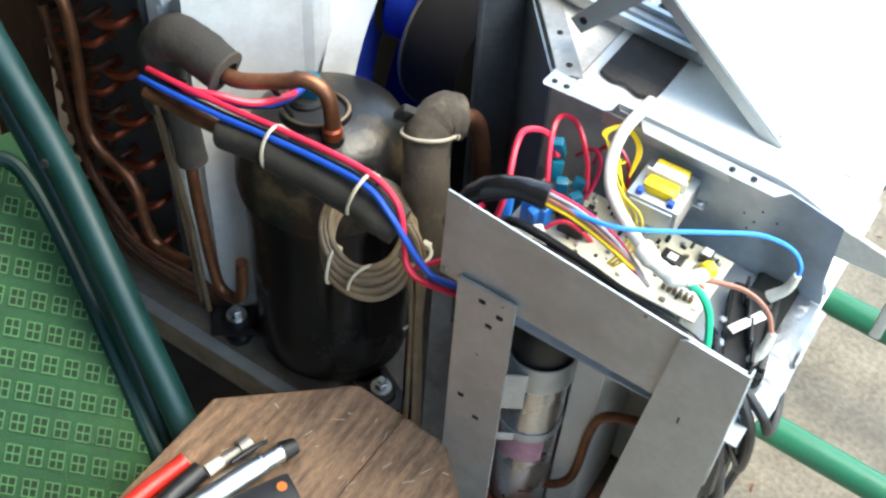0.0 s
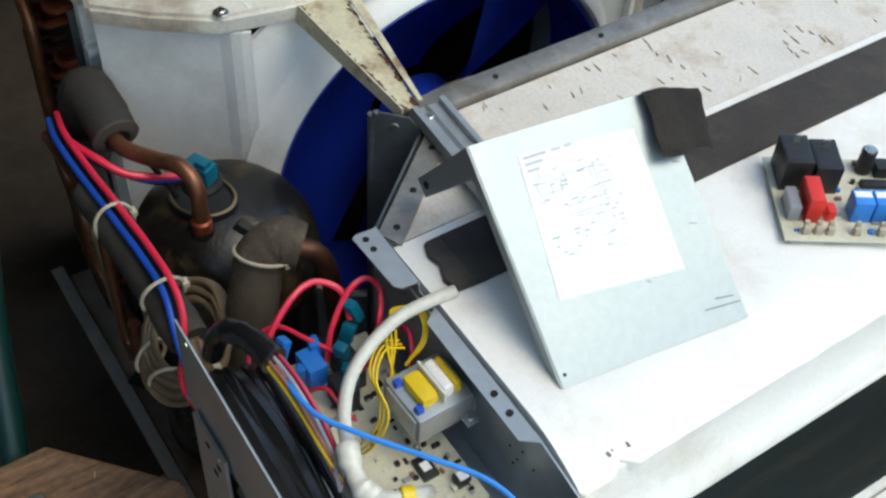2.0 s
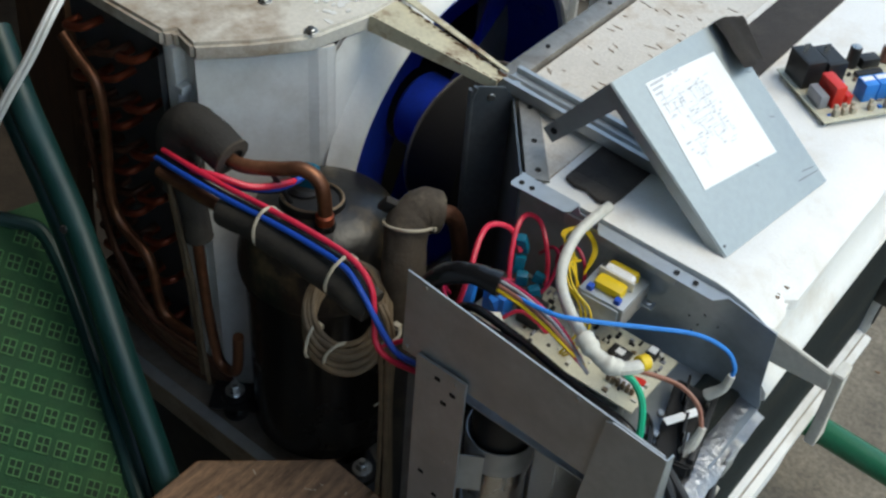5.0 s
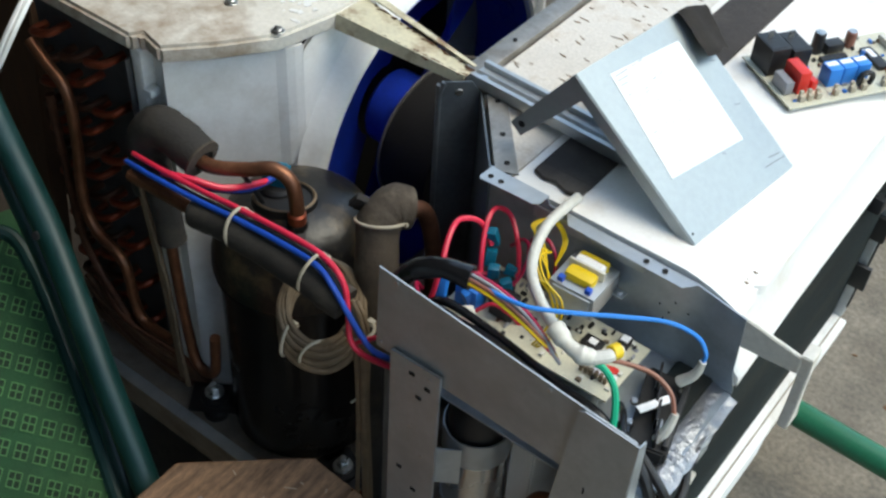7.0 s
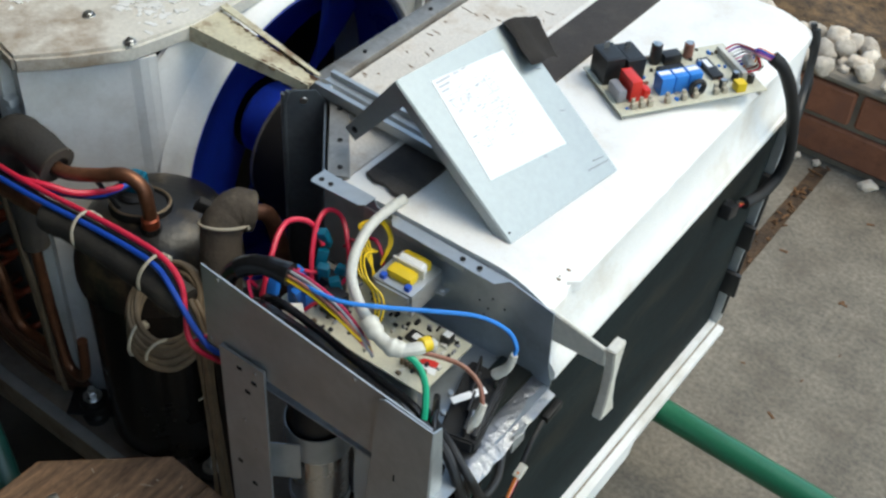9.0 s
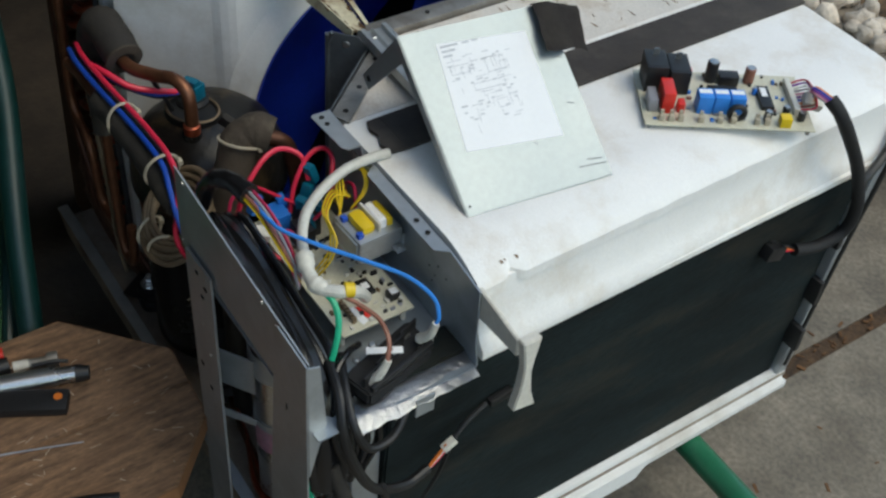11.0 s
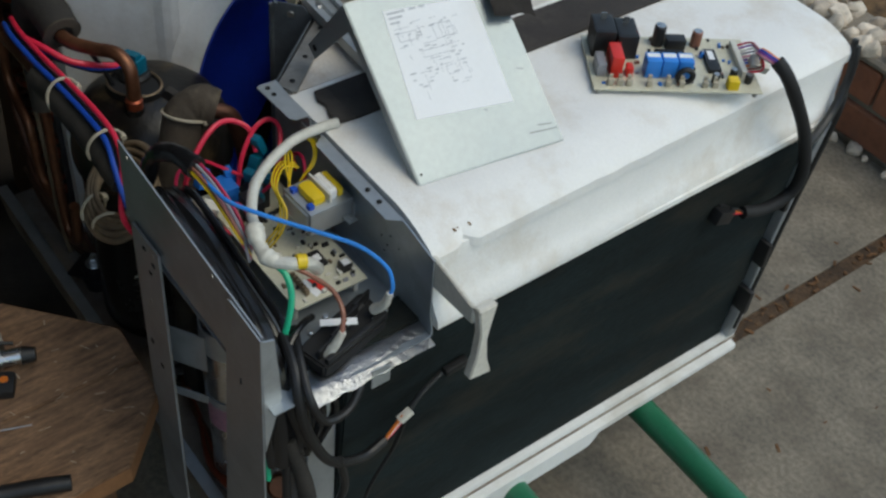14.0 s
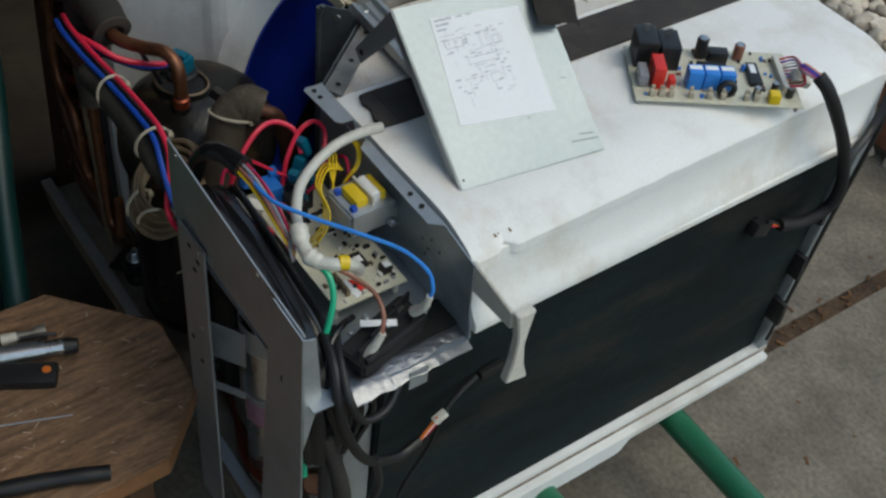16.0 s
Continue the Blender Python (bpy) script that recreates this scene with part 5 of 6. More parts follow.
def build_hanging_cables():
    h = thing("hanging_cables", "black cables hanging from the control box with small connectors", "cable", (0.11, 0.62, 0.4))
    part("cable", tube([(0.050, 0.585, 0.62), (0.085, 0.575, 0.615), (0.106, 0.568, 0.59), (0.112, 0.575, 0.545), (0.110, 0.600, 0.485), (0.104, 0.640, 0.452), (0.099, 0.672, 0.452)], 0.0052, 10), BLACK, h)
    part("cable", tube([(0.045, 0.600, 0.615), (0.08, 0.584, 0.618), (0.112, 0.575, 0.60), (0.120, 0.586, 0.57), (0.118, 0.612, 0.566), (0.108, 0.632, 0.580), (0.100, 0.640, 0.590)], 0.0042, 10), BLACK, h)
    part("cable", tube([(0.092, 0.575, 0.56), (0.096, 0.560, 0.50), (0.102, 0.556, 0.40), (0.106, 0.556, 0.28), (0.11, 0.556, 0.163), (0.12, 0.56, 0.02)], 0.0042, 9), BLACK, h)
    part("cable", tube([(0.110, 0.61, 0.48), (0.106, 0.62, 0.42), (0.100, 0.606, 0.36), (0.098, 0.598, 0.28), (0.10, 0.592, 0.18)], 0.0042, 9), BLACK, h)
    part("cable", tube([(0.040, 0.622, 0.612), (0.052, 0.604, 0.624), (0.064, 0.584, 0.620), (0.084, 0.568, 0.596), (0.098, 0.566, 0.560), (0.108, 0.580, 0.520)], 0.0034, 9), GLOSSBLACK, h)
    part("dark_sleeve", tube([(0.096, 0.562, 0.535), (0.100, 0.568, 0.50), (0.104, 0.574, 0.462), (0.106, 0.577, 0.43)], (0.007, 0.0095), 14, 6, 0.03), INSUL, h, "dark foam sleeve")
    part("pale_plug", tube([(0.106, 0.577, 0.432), (0.107, 0.578, 0.40), (0.108, 0.578, 0.375)], (0.009, 0.007), 12), WHITECABLE, h, "yellowed plastic end")
    for i, col in enumerate((RED, WHITEWIRE, ORANGE)):
        part("wire", tube([(0.099, 0.672, 0.452), (0.098, 0.682, 0.456 + 0.003 * i), (0.097, 0.694, 0.466 + 0.004 * i)], 0.0018, 6), col, h)
    part("connector", place(box(-0.004, 0.004, -0.008, 0.008, -0.004, 0.004, 0.001), pose(0.097, 0.697, 0.472, 30, 0, 0)), WHITEPL, h, "white plug")
    part("thin_cable", tube([(0.098, 0.694, 0.466), (0.094, 0.705, 0.474), (0.091, 0.722, 0.487), (0.088, 0.747, 0.497)], 0.0028, 8), BLACK, h)
    part("connector", place(box(-0.004, 0.004, -0.014, 0.014, -0.005, 0.005, 0.001), pose(0.088, 0.765, 0.496, 6, 0, 0)), BLACK, h)
    part("thin_cable", tube([(0.096, 0.70, 0.465), (0.093, 0.69, 0.42), (0.090, 0.66, 0.35), (0.092, 0.65, 0.25), (0.094, 0.65, 0.19)], 0.0022, 7), BLACK, h)


# ---- things seen below the control box ----
def build_under_box():
    c = thing("run_capacitor", "silver run capacitor can with a blue top and a pink label", "capacitor", (-0.09, 0.61, 0.2))
    part("can", place(lathe([(0.029, 0.21), (0.031, 0.214), (0.031, 0.49), (0.030, 0.493), (0.0, 0.493)], 40), pose(-0.092, 0.607, 0)), SILVER, c)
    part("top", place(lathe([(0.030, 0.493), (0.0305, 0.53), (0.027, 0.536), (0.0, 0.530)], 32), pose(-0.092, 0.607, 0)), BLACK, c, "black plastic top")
    for k, (x, y) in enumerate(((-0.100, 0.600), (-0.086, 0.606), (-0.093, 0.596))):
        part("tab", place(box(-0.004, 0.004, -0.001, 0.001, 0.53, 0.548), pose(x, y, 0, 0, 0, 35 * k)), SIGNALBLUE, c, "blue sleeved tab")
    part("strap", place(lathe([(0.0335, 0.462), (0.0348, 0.462), (0.0348, 0.498), (0.0335, 0.498), (0.0335, 0.462)], 40, False), pose(-0.092, 0.607, 0)), ZINC, c, "grey steel strap")
    part("strap", place(lathe([(0.0315, 0.375), (0.0328, 0.375), (0.0328, 0.386), (0.0315, 0.386), (0.0315, 0.375)], 40, False), pose(-0.092, 0.607, 0)), ZINC, c)
    v, f = [], []
    for i in range(9):
        a = radians(-130 + 100 * i / 8)
        for z in (0.335, 0.372):
            v.append((-0.092 + 0.0316 * math.cos(a), 0.607 + 0.0316 * math.sin(a), z))
    f = [(2 * i, 2 * i + 2, 2 * i + 3, 2 * i + 1) for i in range(8)]
    bm = bm_of(v, f)
    bmesh.ops.solidify(bm, geom=bm.faces[:], thickness=-0.0004)
    part("label", bm, PINKLABEL, c, "pink paper label")
    part("strap_arm", sheet((-0.134, 0.543, 0.434), (-0.086, 0.5725, 0.436), (-0.086, 0.5725, 0.490), (-0.134, 0.543, 0.488), 0.0014), ZINC, c, "flat steel strap end")
    part("strap_arm", sheet((-0.134, 0.543, 0.376), (-0.090, 0.5725, 0.376), (-0.090, 0.5725, 0.388), (-0.134, 0.543, 0.388), 0.0012), ZINC, c)
    single("foam_column", prism([(-0.064, 0.628), (-0.034, 0.624), (-0.026, 0.64), (-0.03, 0.72), (-0.062, 0.72)], 0.2, 0.585, "z", 0.002), FOAM, "off-white foam column beside the capacitor", "foam column")
    p = thing("evaporator_pipes", "copper liquid pipes rising to the evaporator coil", "pipe", (0, 0.62, 0.2))
    part("bent_pipe", tube([(0.035, 0.62, 0.455), (0.005, 0.618, 0.440), (-0.02, 0.616, 0.425), (-0.03, 0.615, 0.39), (-0.036, 0.614, 0.30), (-0.06, 0.612, 0.262), (-0.10, 0.61, 0.255), (-0.15, 0.61, 0.25)], 0.0048, 10), COPPER, p)
    for k in range(4):
        part("low_pipe", tube([(0.04, 0.625 - 0.008 * k, 0.25 + 0.01 * k), (-0.02, 0.600 - 0.006 * k, 0.235 + 0.008 * k), (-0.10, 0.592 - 0.006 * k, 0.240), (-0.18, 0.60, 0.225), (-0.28, 0.62, 0.215)], 0.0042, 8), (COPPER, COPPER_RED)[k % 2], p)
    part("distributor", place(cyl(0.014, 0.045, 16, 0.003), pose(0.0, 0.608, 0.305, 20, 35)), COPPER, p)


# ---- loose things on the housing ----
def build_cover():
    O, u, v = Vector((-0.1253, 0.7600, 0.8095)), Vector((0.1490, -0.0115, -0.1065)), Vector((0.0195, 0.1590, 0.0005))
    n = u.cross(v).normalized()
    c = thing("sheet_cover", "bent galvanised cover propped on the foam, wiring diagram pasted on it", "cover", (-0.04, 0.83, 0.70))
    part("panel", sheet(O, O + u, O + u + v, O + v, 0.0012), ZINC_COVER, c)
    rim = n * -0.012
    part("near_rim", sheet(O + rim, O + u + rim, O + u, O, 0.0012), ZINC_COVER, c)
    part("foot_rim", sheet(O + u + rim * 0.25, O + u + v + rim * 0.25, O + u + v, O + u, 0.001), ZINC_COVER, c)
    ear = Vector((-0.054, 0.006, -0.0880))
    part("back_ear", prism([(-0.1255, 0.8095), (-0.186, 0.727), (-0.1735, 0.7165), (-0.1075, 0.7945)], 0.7595, 0.7607, "y"), ZINC_COVER, c)
    part("back_flap", sheet(O + v * 0.15, O + v * 0.15 + ear * 0.25, O + v + ear * 0.25, O + v, 0.0012), ZINC_COVER, c)
    part("far_leg", sheet(O + v * 0.85, O + v * 0.85 + Vector((-0.062, 0.006, -0.1035)), O + v + Vector((-0.062, 0.006, -0.1035)), O + v, 0.0012), ZINC_COVER, c)
    part("hole", place(cyl(0.0036, 0.0006, 12), pose(-0.1735, 0.7595, 0.7305, 90)), HOLE, c)
    def at(a, b, lift=0.0016):
        return O + u * a + v * b + n * lift
    for a, b in ((0.955, 0.03),):
        part("hole", place(cyl(0.0013, 0.0004, 10), Matrix.Translation(at(a, b, 0.0012)) @ n.to_track_quat("Z", "Y").to_matrix().to_4x4()), HOLE, c)
    paper = part("diagram_sheet", sheet(at(0.088, 0.205, 0.0013), at(0.680, 0.138, 0.0013), at(0.730, 0.780, 0.0013), at(0.127, 0.803, 0.0013), 0.0003), PAPER, c, "white paper sheet with a printed wiring diagram")
    # print on the sheet: heading bars, boxes, lines and small text bars
    def bar(a0, a1, b0, b1):
        a0, a1 = 0.105 + (a0 - 0.135) * 0.9, 0.105 + (a1 - 0.135) * 0.9
        b0, b1 = (0.225 + (b - 0.25) * 0.68 - 0.07 * (a0 - 0.1) for b in (b0, b1))
        return sheet(at(a0, b0, 0.0018), at(a1, b0, 0.0018), at(a1, b1, 0.0018), at(a0, b1, 0.0018), 0.00015)
    ink = []
    for k in range(3):
        ink.append(bar(0.135 + 0.03 * k, 0.148 + 0.03 * k, 0.25, 0.42 - 0.04 * k))
    ink.append(bar(0.135, 0.148, 0.46, 0.53))
    ink.append(bar(0.135, 0.148, 0.56, 0.62))
    rnd = random.Random(31)
    def line(a0, b0, a1, b1, w=0.0017):
        if abs(a1 - a0) > abs(b1 - b0):
            return bar(min(a0, a1), max(a0, a1), b0 - w, b0 + w)
        return bar(a0 - w, a0 + w, min(b0, b1), max(b0, b1))
    for i in range(46):
        a, b = 0.2 + 0.44 * rnd.random(), 0.25 + 0.6 * rnd.random()
        l = rnd.uniform(0.04, 0.15)
        ink.append(line(a, b, a, b + l) if rnd.random() < 0.5 else line(a, b, a + l * 0.6, b))
    for i in range(34):
        a, b = 0.2 + 0.44 * rnd.random(), 0.24 + 0.6 * rnd.random()
        ink.append(bar(a, a + 0.008, b, b + rnd.uniform(0.02, 0.06)))
    for a, b, da, db in ((0.27, 0.28, 0.05, 0.18), (0.26, 0.62, 0.09, 0.10), (0.40, 0.45, 0.04, 0.30), (0.52, 0.62, 0.05, 0.10), (0.30, 0.75, 0.05, 0.08)):
        ink += [line(a, b, a, b + db), line(a + da, b, a + da, b + db), line(a, b, a + da, b), line(a, b + db, a + da, b + db)]
    tagged(part("printing", join(*[x for x in ink]), INK, paper, "fine grey printed lines"), kind="stuff")
    for a0, b0, l in ((0.915, 0.80, 0.19), (0.885, 0.87, 0.10), (0.56, 0.89, 0.04), (0.72, 0.575, 0.02), (0.3, 0.93, 0.04)):
        part("scratch", sheet(at(a0, b0, 0.0013), at(a0 + 0.006, b0 + 0.002, 0.0013), at(a0 + 0.018, b0 + l, 0.0013), at(a0 + 0.013, b0 + l, 0.0013), 0.0001), SCRATCH, c, "dark scratch")
    # foam scrap draped on the ridge
    g, f = [], []
    for i in range(9):
        for j in range(7):
            a, b = -0.05 + (0.33 + 0.02 * math.sin(j)) * i / 8 - (0.03 if 2 < j < 5 and i == 0 else 0), 0.90 - 0.05 * i / 8 + 0.36 * j / 6
            drop = max(0, -a) * 0.10
            over = max(0, b - 1.0)
            p = O + u * max(a, 0) + v * b + n * (0.006 + 0.006 * math.sin(b * 9) * (0.4 + i / 8)) + Vector((-drop * 0.8, 0, -drop * 0.9)) + Vector((0, 0, -over * 0.05))
            g.append(p + Vector((0.002 * noise.noise(Vector((i, j, 2))), 0.004 * noise.noise(Vector((i * 0.7, j, 7))), 0)))
    for i in range(8):
        for j in range(6):
            q = i * 7 + j
            f.append((q, q + 1, q + 8, q + 7))
    bm = bm_of(g, f)
    bmesh.ops.solidify(bm, geom=bm.faces[:], thickness=0.004)
    single("foam_scrap", bm, SPONGE, "torn scrap of dark foam tape stuck on the cover's ridge", "foam scrap")


def build_spare_board():
    A, U, V = Vector((0.004, 0.983, 0.7085)), Vector((0.097, 0.150, 0)), Vector((-0.080, 0.053, 0))
    b = thing("spare_board", "cream relay circuit board lying loose on the foam", "circuit board", (0.01, 1.08, 0.702))
    ang = math.degrees(math.atan2(U.y, U.x))
    L, D = U.length, V.length
    M = Matrix.Translation(A) @ pose(0, 0, 0, 0, 0, ang)

    def put(name, bm, material, label=""):
        return part(name, place(bm, M), material, b, label)
    put("board", box(0, L, 0, D, -0.0008, 0.0008, 0.0003, 1), PCB)
    rnd = random.Random(14)
    tagged(put("solder_side", join(*[place(cyl(0.0012, 0.0068, 5), pose(rnd.uniform(0.004, L - 0.004), rnd.uniform(0.004, D - 0.004), -0.0075)) for i in range(60)], *[place(cyl(0.0025, 0.0068, 8), pose(x, y, -0.0075)) for x in (0.006, L - 0.006) for y in (0.006, D - 0.006)]), SCREW), kind="stuff")

    def cap(a, bb, r, h, material, top=SCREW):
        c = put("capacitor", place(cyl(r, h, 18, 0.0012), pose(a * L, bb * D, 0.0008)), material, "electrolytic capacitor")
        part("cap_top", place(cyl(r * 0.8, 0.0004, 14), M @ pose(a * L, bb * D, 0.0008 + h)), top, c)
    for a, bb, w, d, h in ((0.095, 0.76, 0.023, 0.034, 0.032), (0.232, 0.74, 0.022, 0.036, 0.029)):
        r = put("relay", box(a * L - w / 2, a * L + w / 2, bb * D - d / 2, bb * D + d / 2, 0.0008, h, 0.001), BLACK, "black relay")
        part("top_label", place(box(a * L - w * 0.4, a * L + w * 0.4, bb * D - d * 0.4, bb * D + d * 0.35, h, h + 0.0003), M), BLACK, r)
        part("blade", place(box(a * L - 0.003, a * L + 0.003, bb * D + d * 0.2, bb * D + d * 0.23, h, h + 0.008), M), SCREW, r)
    put("film_capacitor", box(0.105 * L, 0.175 * L, 0.20 * D, 0.50 * D, 0.0008, 0.026, 0.001), SIGNALRED, "red box capacitor")
    put("varistor", box(0.03 * L, 0.085 * L, 0.22 * D, 0.48 * D, 0.0008, 0.016, 0.002), GREY, "dark grey block")
    put("fuse_clip", box(0.205 * L, 0.245 * L, 0.22 * D, 0.34 * D, 0.0008, 0.012, 0.001), SIGNALRED)
    put("fuse_clip", box(0.30 * L, 0.33 * L, 0.80 * D, 0.88 * D, 0.0008, 0.016, 0.001), SIGNALRED)
    for k in range(3):
        put("film_capacitor", box((0.315 + 0.095 * k) * L, (0.405 + 0.095 * k) * L, 0.22 * D, 0.40 * D, 0.0008, 0.022, 0.0015), SKYBLUE, "blue box capacitor")
        put("cap_label", box((0.322 + 0.095 * k) * L, (0.398 + 0.095 * k) * L, 0.30 * D, 0.37 * D, 0.022, 0.0223), PAPER)
    cap(0.455, 0.85, 0.0065, 0.025, BLACK)
    cap(0.69, 0.85, 0.0058, 0.019, BROWN)
    put("regulator", box(0.50 * L, 0.62 * L, 0.76 * D, 0.90 * D, 0.0008, 0.012, 0.001), BLACK)
    put("heat_tab", box(0.42 * L, 0.60 * L, 0.62 * D, 0.70 * D, 0.0008, 0.006, 0.001), BLACK)
    put("chip", box(0.715 * L, 0.79 * L, 0.33 * D, 0.72 * D, 0.0008, 0.006, 0.0006), BLACK, "long black chip")
    put("chip_label", box(0.735 * L, 0.77 * L, 0.52 * D, 0.68 * D, 0.006, 0.0063), PAPER)
    put("socket", box(0.90 * L, 0.935 * L, 0.26 * D, 0.86 * D, 0.0008, 0.009, 0.0008), WHITEPL, "cream wire socket")
    put("button", box(0.79 * L, 0.855 * L, 0.03 * D, 0.15 * D, 0.0008, 0.012, 0.001), YELLOW, "yellow block")
    cap(0.73, 0.17, 0.004, 0.011, BLACK)
    cap(0.85, 0.27, 0.004, 0.011, BLACK)
    cap(0.93, 0.18, 0.004, 0.011, BLACK)
    cap(0.70, 0.62, 0.0025, 0.009, SIGNALBLUE)
    tor = [(0.008 * math.cos(t), 0, 0.009 + 0.008 * math.sin(t)) for t in [i * 2 * math.pi / 12 for i in range(13)]]
    put("choke", place(tube(tor, 0.003, 8, 3), pose(0.54 * L, 0.14 * D, 0.0008)), BLACK, "wound black choke")
    for a in (0.10, 0.155, 0.21, 0.33, 0.44, 0.52, 0.66, 0.72):
        put("terminal", join(box(a * L - 0.003, a * L + 0.003, 0.06 * D, 0.11 * D, 0.0008, 0.008, 0.0008), box(a * L - 0.0018, a * L + 0.0018, 0.10 * D, 0.13 * D, 0.0008, 0.012)), TIENYLON)
    for i in range(40):
        x, y = rnd.uniform(0.05, 0.95) * L, rnd.uniform(0.05, 0.95) * D
        w, d = rnd.uniform(0.001, 0.003), rnd.uniform(0.0008, 0.0016)
        put("component", place(box(-w, w, -d, d, 0, rnd.uniform(0.001, 0.004)), pose(x, y, 0.0008, 0, 0, rnd.choice((0, 90)))), rnd.choice((CAPILLARY, BLACK, SIGNALBLUE, BROWN, GREY)))
    h = thing("wire_harness", "coloured wires in a black sleeve hanging over the housing", "cable", (0.11, 1.2, 0.5))
    for i, col in enumerate((RED, BROWN, ORANGE, BLUE, PURPLE, PINK, GREY, WHITEWIRE, PURPLE, DARKRED)):
        s0 = M @ Vector((0.935 * L, (0.30 + 0.055 * i) * D, 0.006))
        o = Vector((0, 0.0035 * math.cos(i * 0.65), 0.0035 * math.sin(i * 0.65)))
        part("wire", tube([s0, s0 + Vector((0.010, 0.012, 0.006)), Vector((0.074, 1.146, 0.740)) + o, Vector((0.093, 1.158, 0.732)) + o], 0.0012, 6), col, h)
    part("sleeve", tube([(0.090, 1.156, 0.735), (0.104, 1.162, 0.722), (0.112, 1.188, 0.680), (0.114, 1.222, 0.625), (0.115, 1.246, 0.565), (0.111, 1.246, 0.524), (0.104, 1.215, 0.508), (0.098, 1.180, 0.514)], 0.0076, 12, 8, 0.02), TERMINAL, h, "black braided sleeve")
    for i, col in enumerate((RED, ORANGE, BLACK)):
        part("wire", tube([(0.098, 1.182, 0.513), (0.096, 1.170, 0.516 + 0.003 * i), (0.094, 1.160, 0.518 + 0.004 * i)], 0.0018, 6), col, h)
    part("plug", place(join(box(-0.007, 0.007, -0.014, 0.014, -0.009, 0.009, 0.0015), box(-0.009, -0.004, -0.006, 0.006, -0.011, 0.011, 0.001)), pose(0.0915, 1.150, 0.519, -20, 0, 0)), BLACK, h, "black plug housing")
    part("wire_plug", place(box(-0.011, 0.011, -0.008, 0.008, -0.006, 0.006, 0.003), Matrix.Translation((0.068, 1.160, 0.716)) @ pose(0, 0, 0, 20, 10, 50)), WHITEPL, h, "white plug taped to the wires")
    part("branch_sleeve", tube([(0.114, 1.230, 0.600), (0.106, 1.262, 0.603), (0.097, 1.294, 0.616), (0.091, 1.312, 0.645), (0.088, 1.316, 0.675), (0.083, 1.318, 0.692)], 0.0052, 10), BLACK, h)


# ---- stool, tools, chair ----
STOOL_Z = 0.362


def build_stool():
    s = thing("wooden_stool", "weathered octagonal wooden board stool with tools on it", "stool", (-0.23, 0.33, 0))
    out = [(-0.362, 0.23), (-0.3625, 0.446), (-0.255, 0.543), (-0.146, 0.537), (-0.072, 0.468), (-0.062, 0.25), (-0.14, 0.15), (-0.29, 0.14)]
    # two boards with a joint between them
    part("plank", prism([(-0.3625, 0.23), (-0.3625, 0.446), (-0.255, 0.543), (-0.197, 0.5402), (-0.197, 0.1458), (-0.29, 0.14)], STOOL_Z - 0.028, STOOL_Z, "z", 0.002), WOOD, s)
    part("plank", prism([(-0.1962, 0.5402), (-0.146, 0.537), (-0.072, 0.468), (-0.062, 0.25), (-0.14, 0.15), (-0.1962, 0.1458)], STOOL_Z - 0.028, STOOL_Z - 0.0006, "z", 0.002), WOOD, s)
    n = len(out)
    for i in range(n):
        a, c = Vector((*out[i], 0)), Vector((*out[(i + 1) % n], 0))
        d = (c - a).normalized()
        o = Vector((-d.y, d.x, 0)) * 0.0012
        part("edge_band", sheet(a + o + Vector((0, 0, STOOL_Z - 0.027)), c + o + Vector((0, 0, STOOL_Z - 0.027)), c + o + Vector((0, 0, STOOL_Z - 0.003)), a + o + Vector((0, 0, STOOL_Z - 0.003)), 0.001), WOODEDGE, s)
    for x, y in ((-0.32, 0.25), (-0.25, 0.47), (-0.11, 0.44), (-0.12, 0.22)):
        part("leg", prism([(x - 0.016, y - 0.016), (x + 0.016, y - 0.016), (x + 0.016, y + 0.016), (x - 0.016, y + 0.016)], 0, STOOL_Z - 0.028, "z", 0.003), DARKWOOD, s)
    for y in (0.25, 0.45):
        part("stretcher", box(-0.30, -0.12, y - 0.008, y + 0.008, 0.12, 0.15, 0.002), DARKWOOD, s)
    rnd = random.Random(17)
    marks = []
    for i in range(46):
        l, w = rnd.uniform(0.0015, 0.007), rnd.uniform(0.0002, 0.0005)
        marks.append(place(box(-l, l, -w, w, 0, 0.0003), pose(rnd.uniform(-0.32, -0.10), rnd.uniform(0.28, 0.52), STOOL_Z, 0, 0, rnd.gauss(60, 40))))
    tagged(part("scratch", join(*marks), PEBBLE, s, "pale scratches"), kind="stuff")


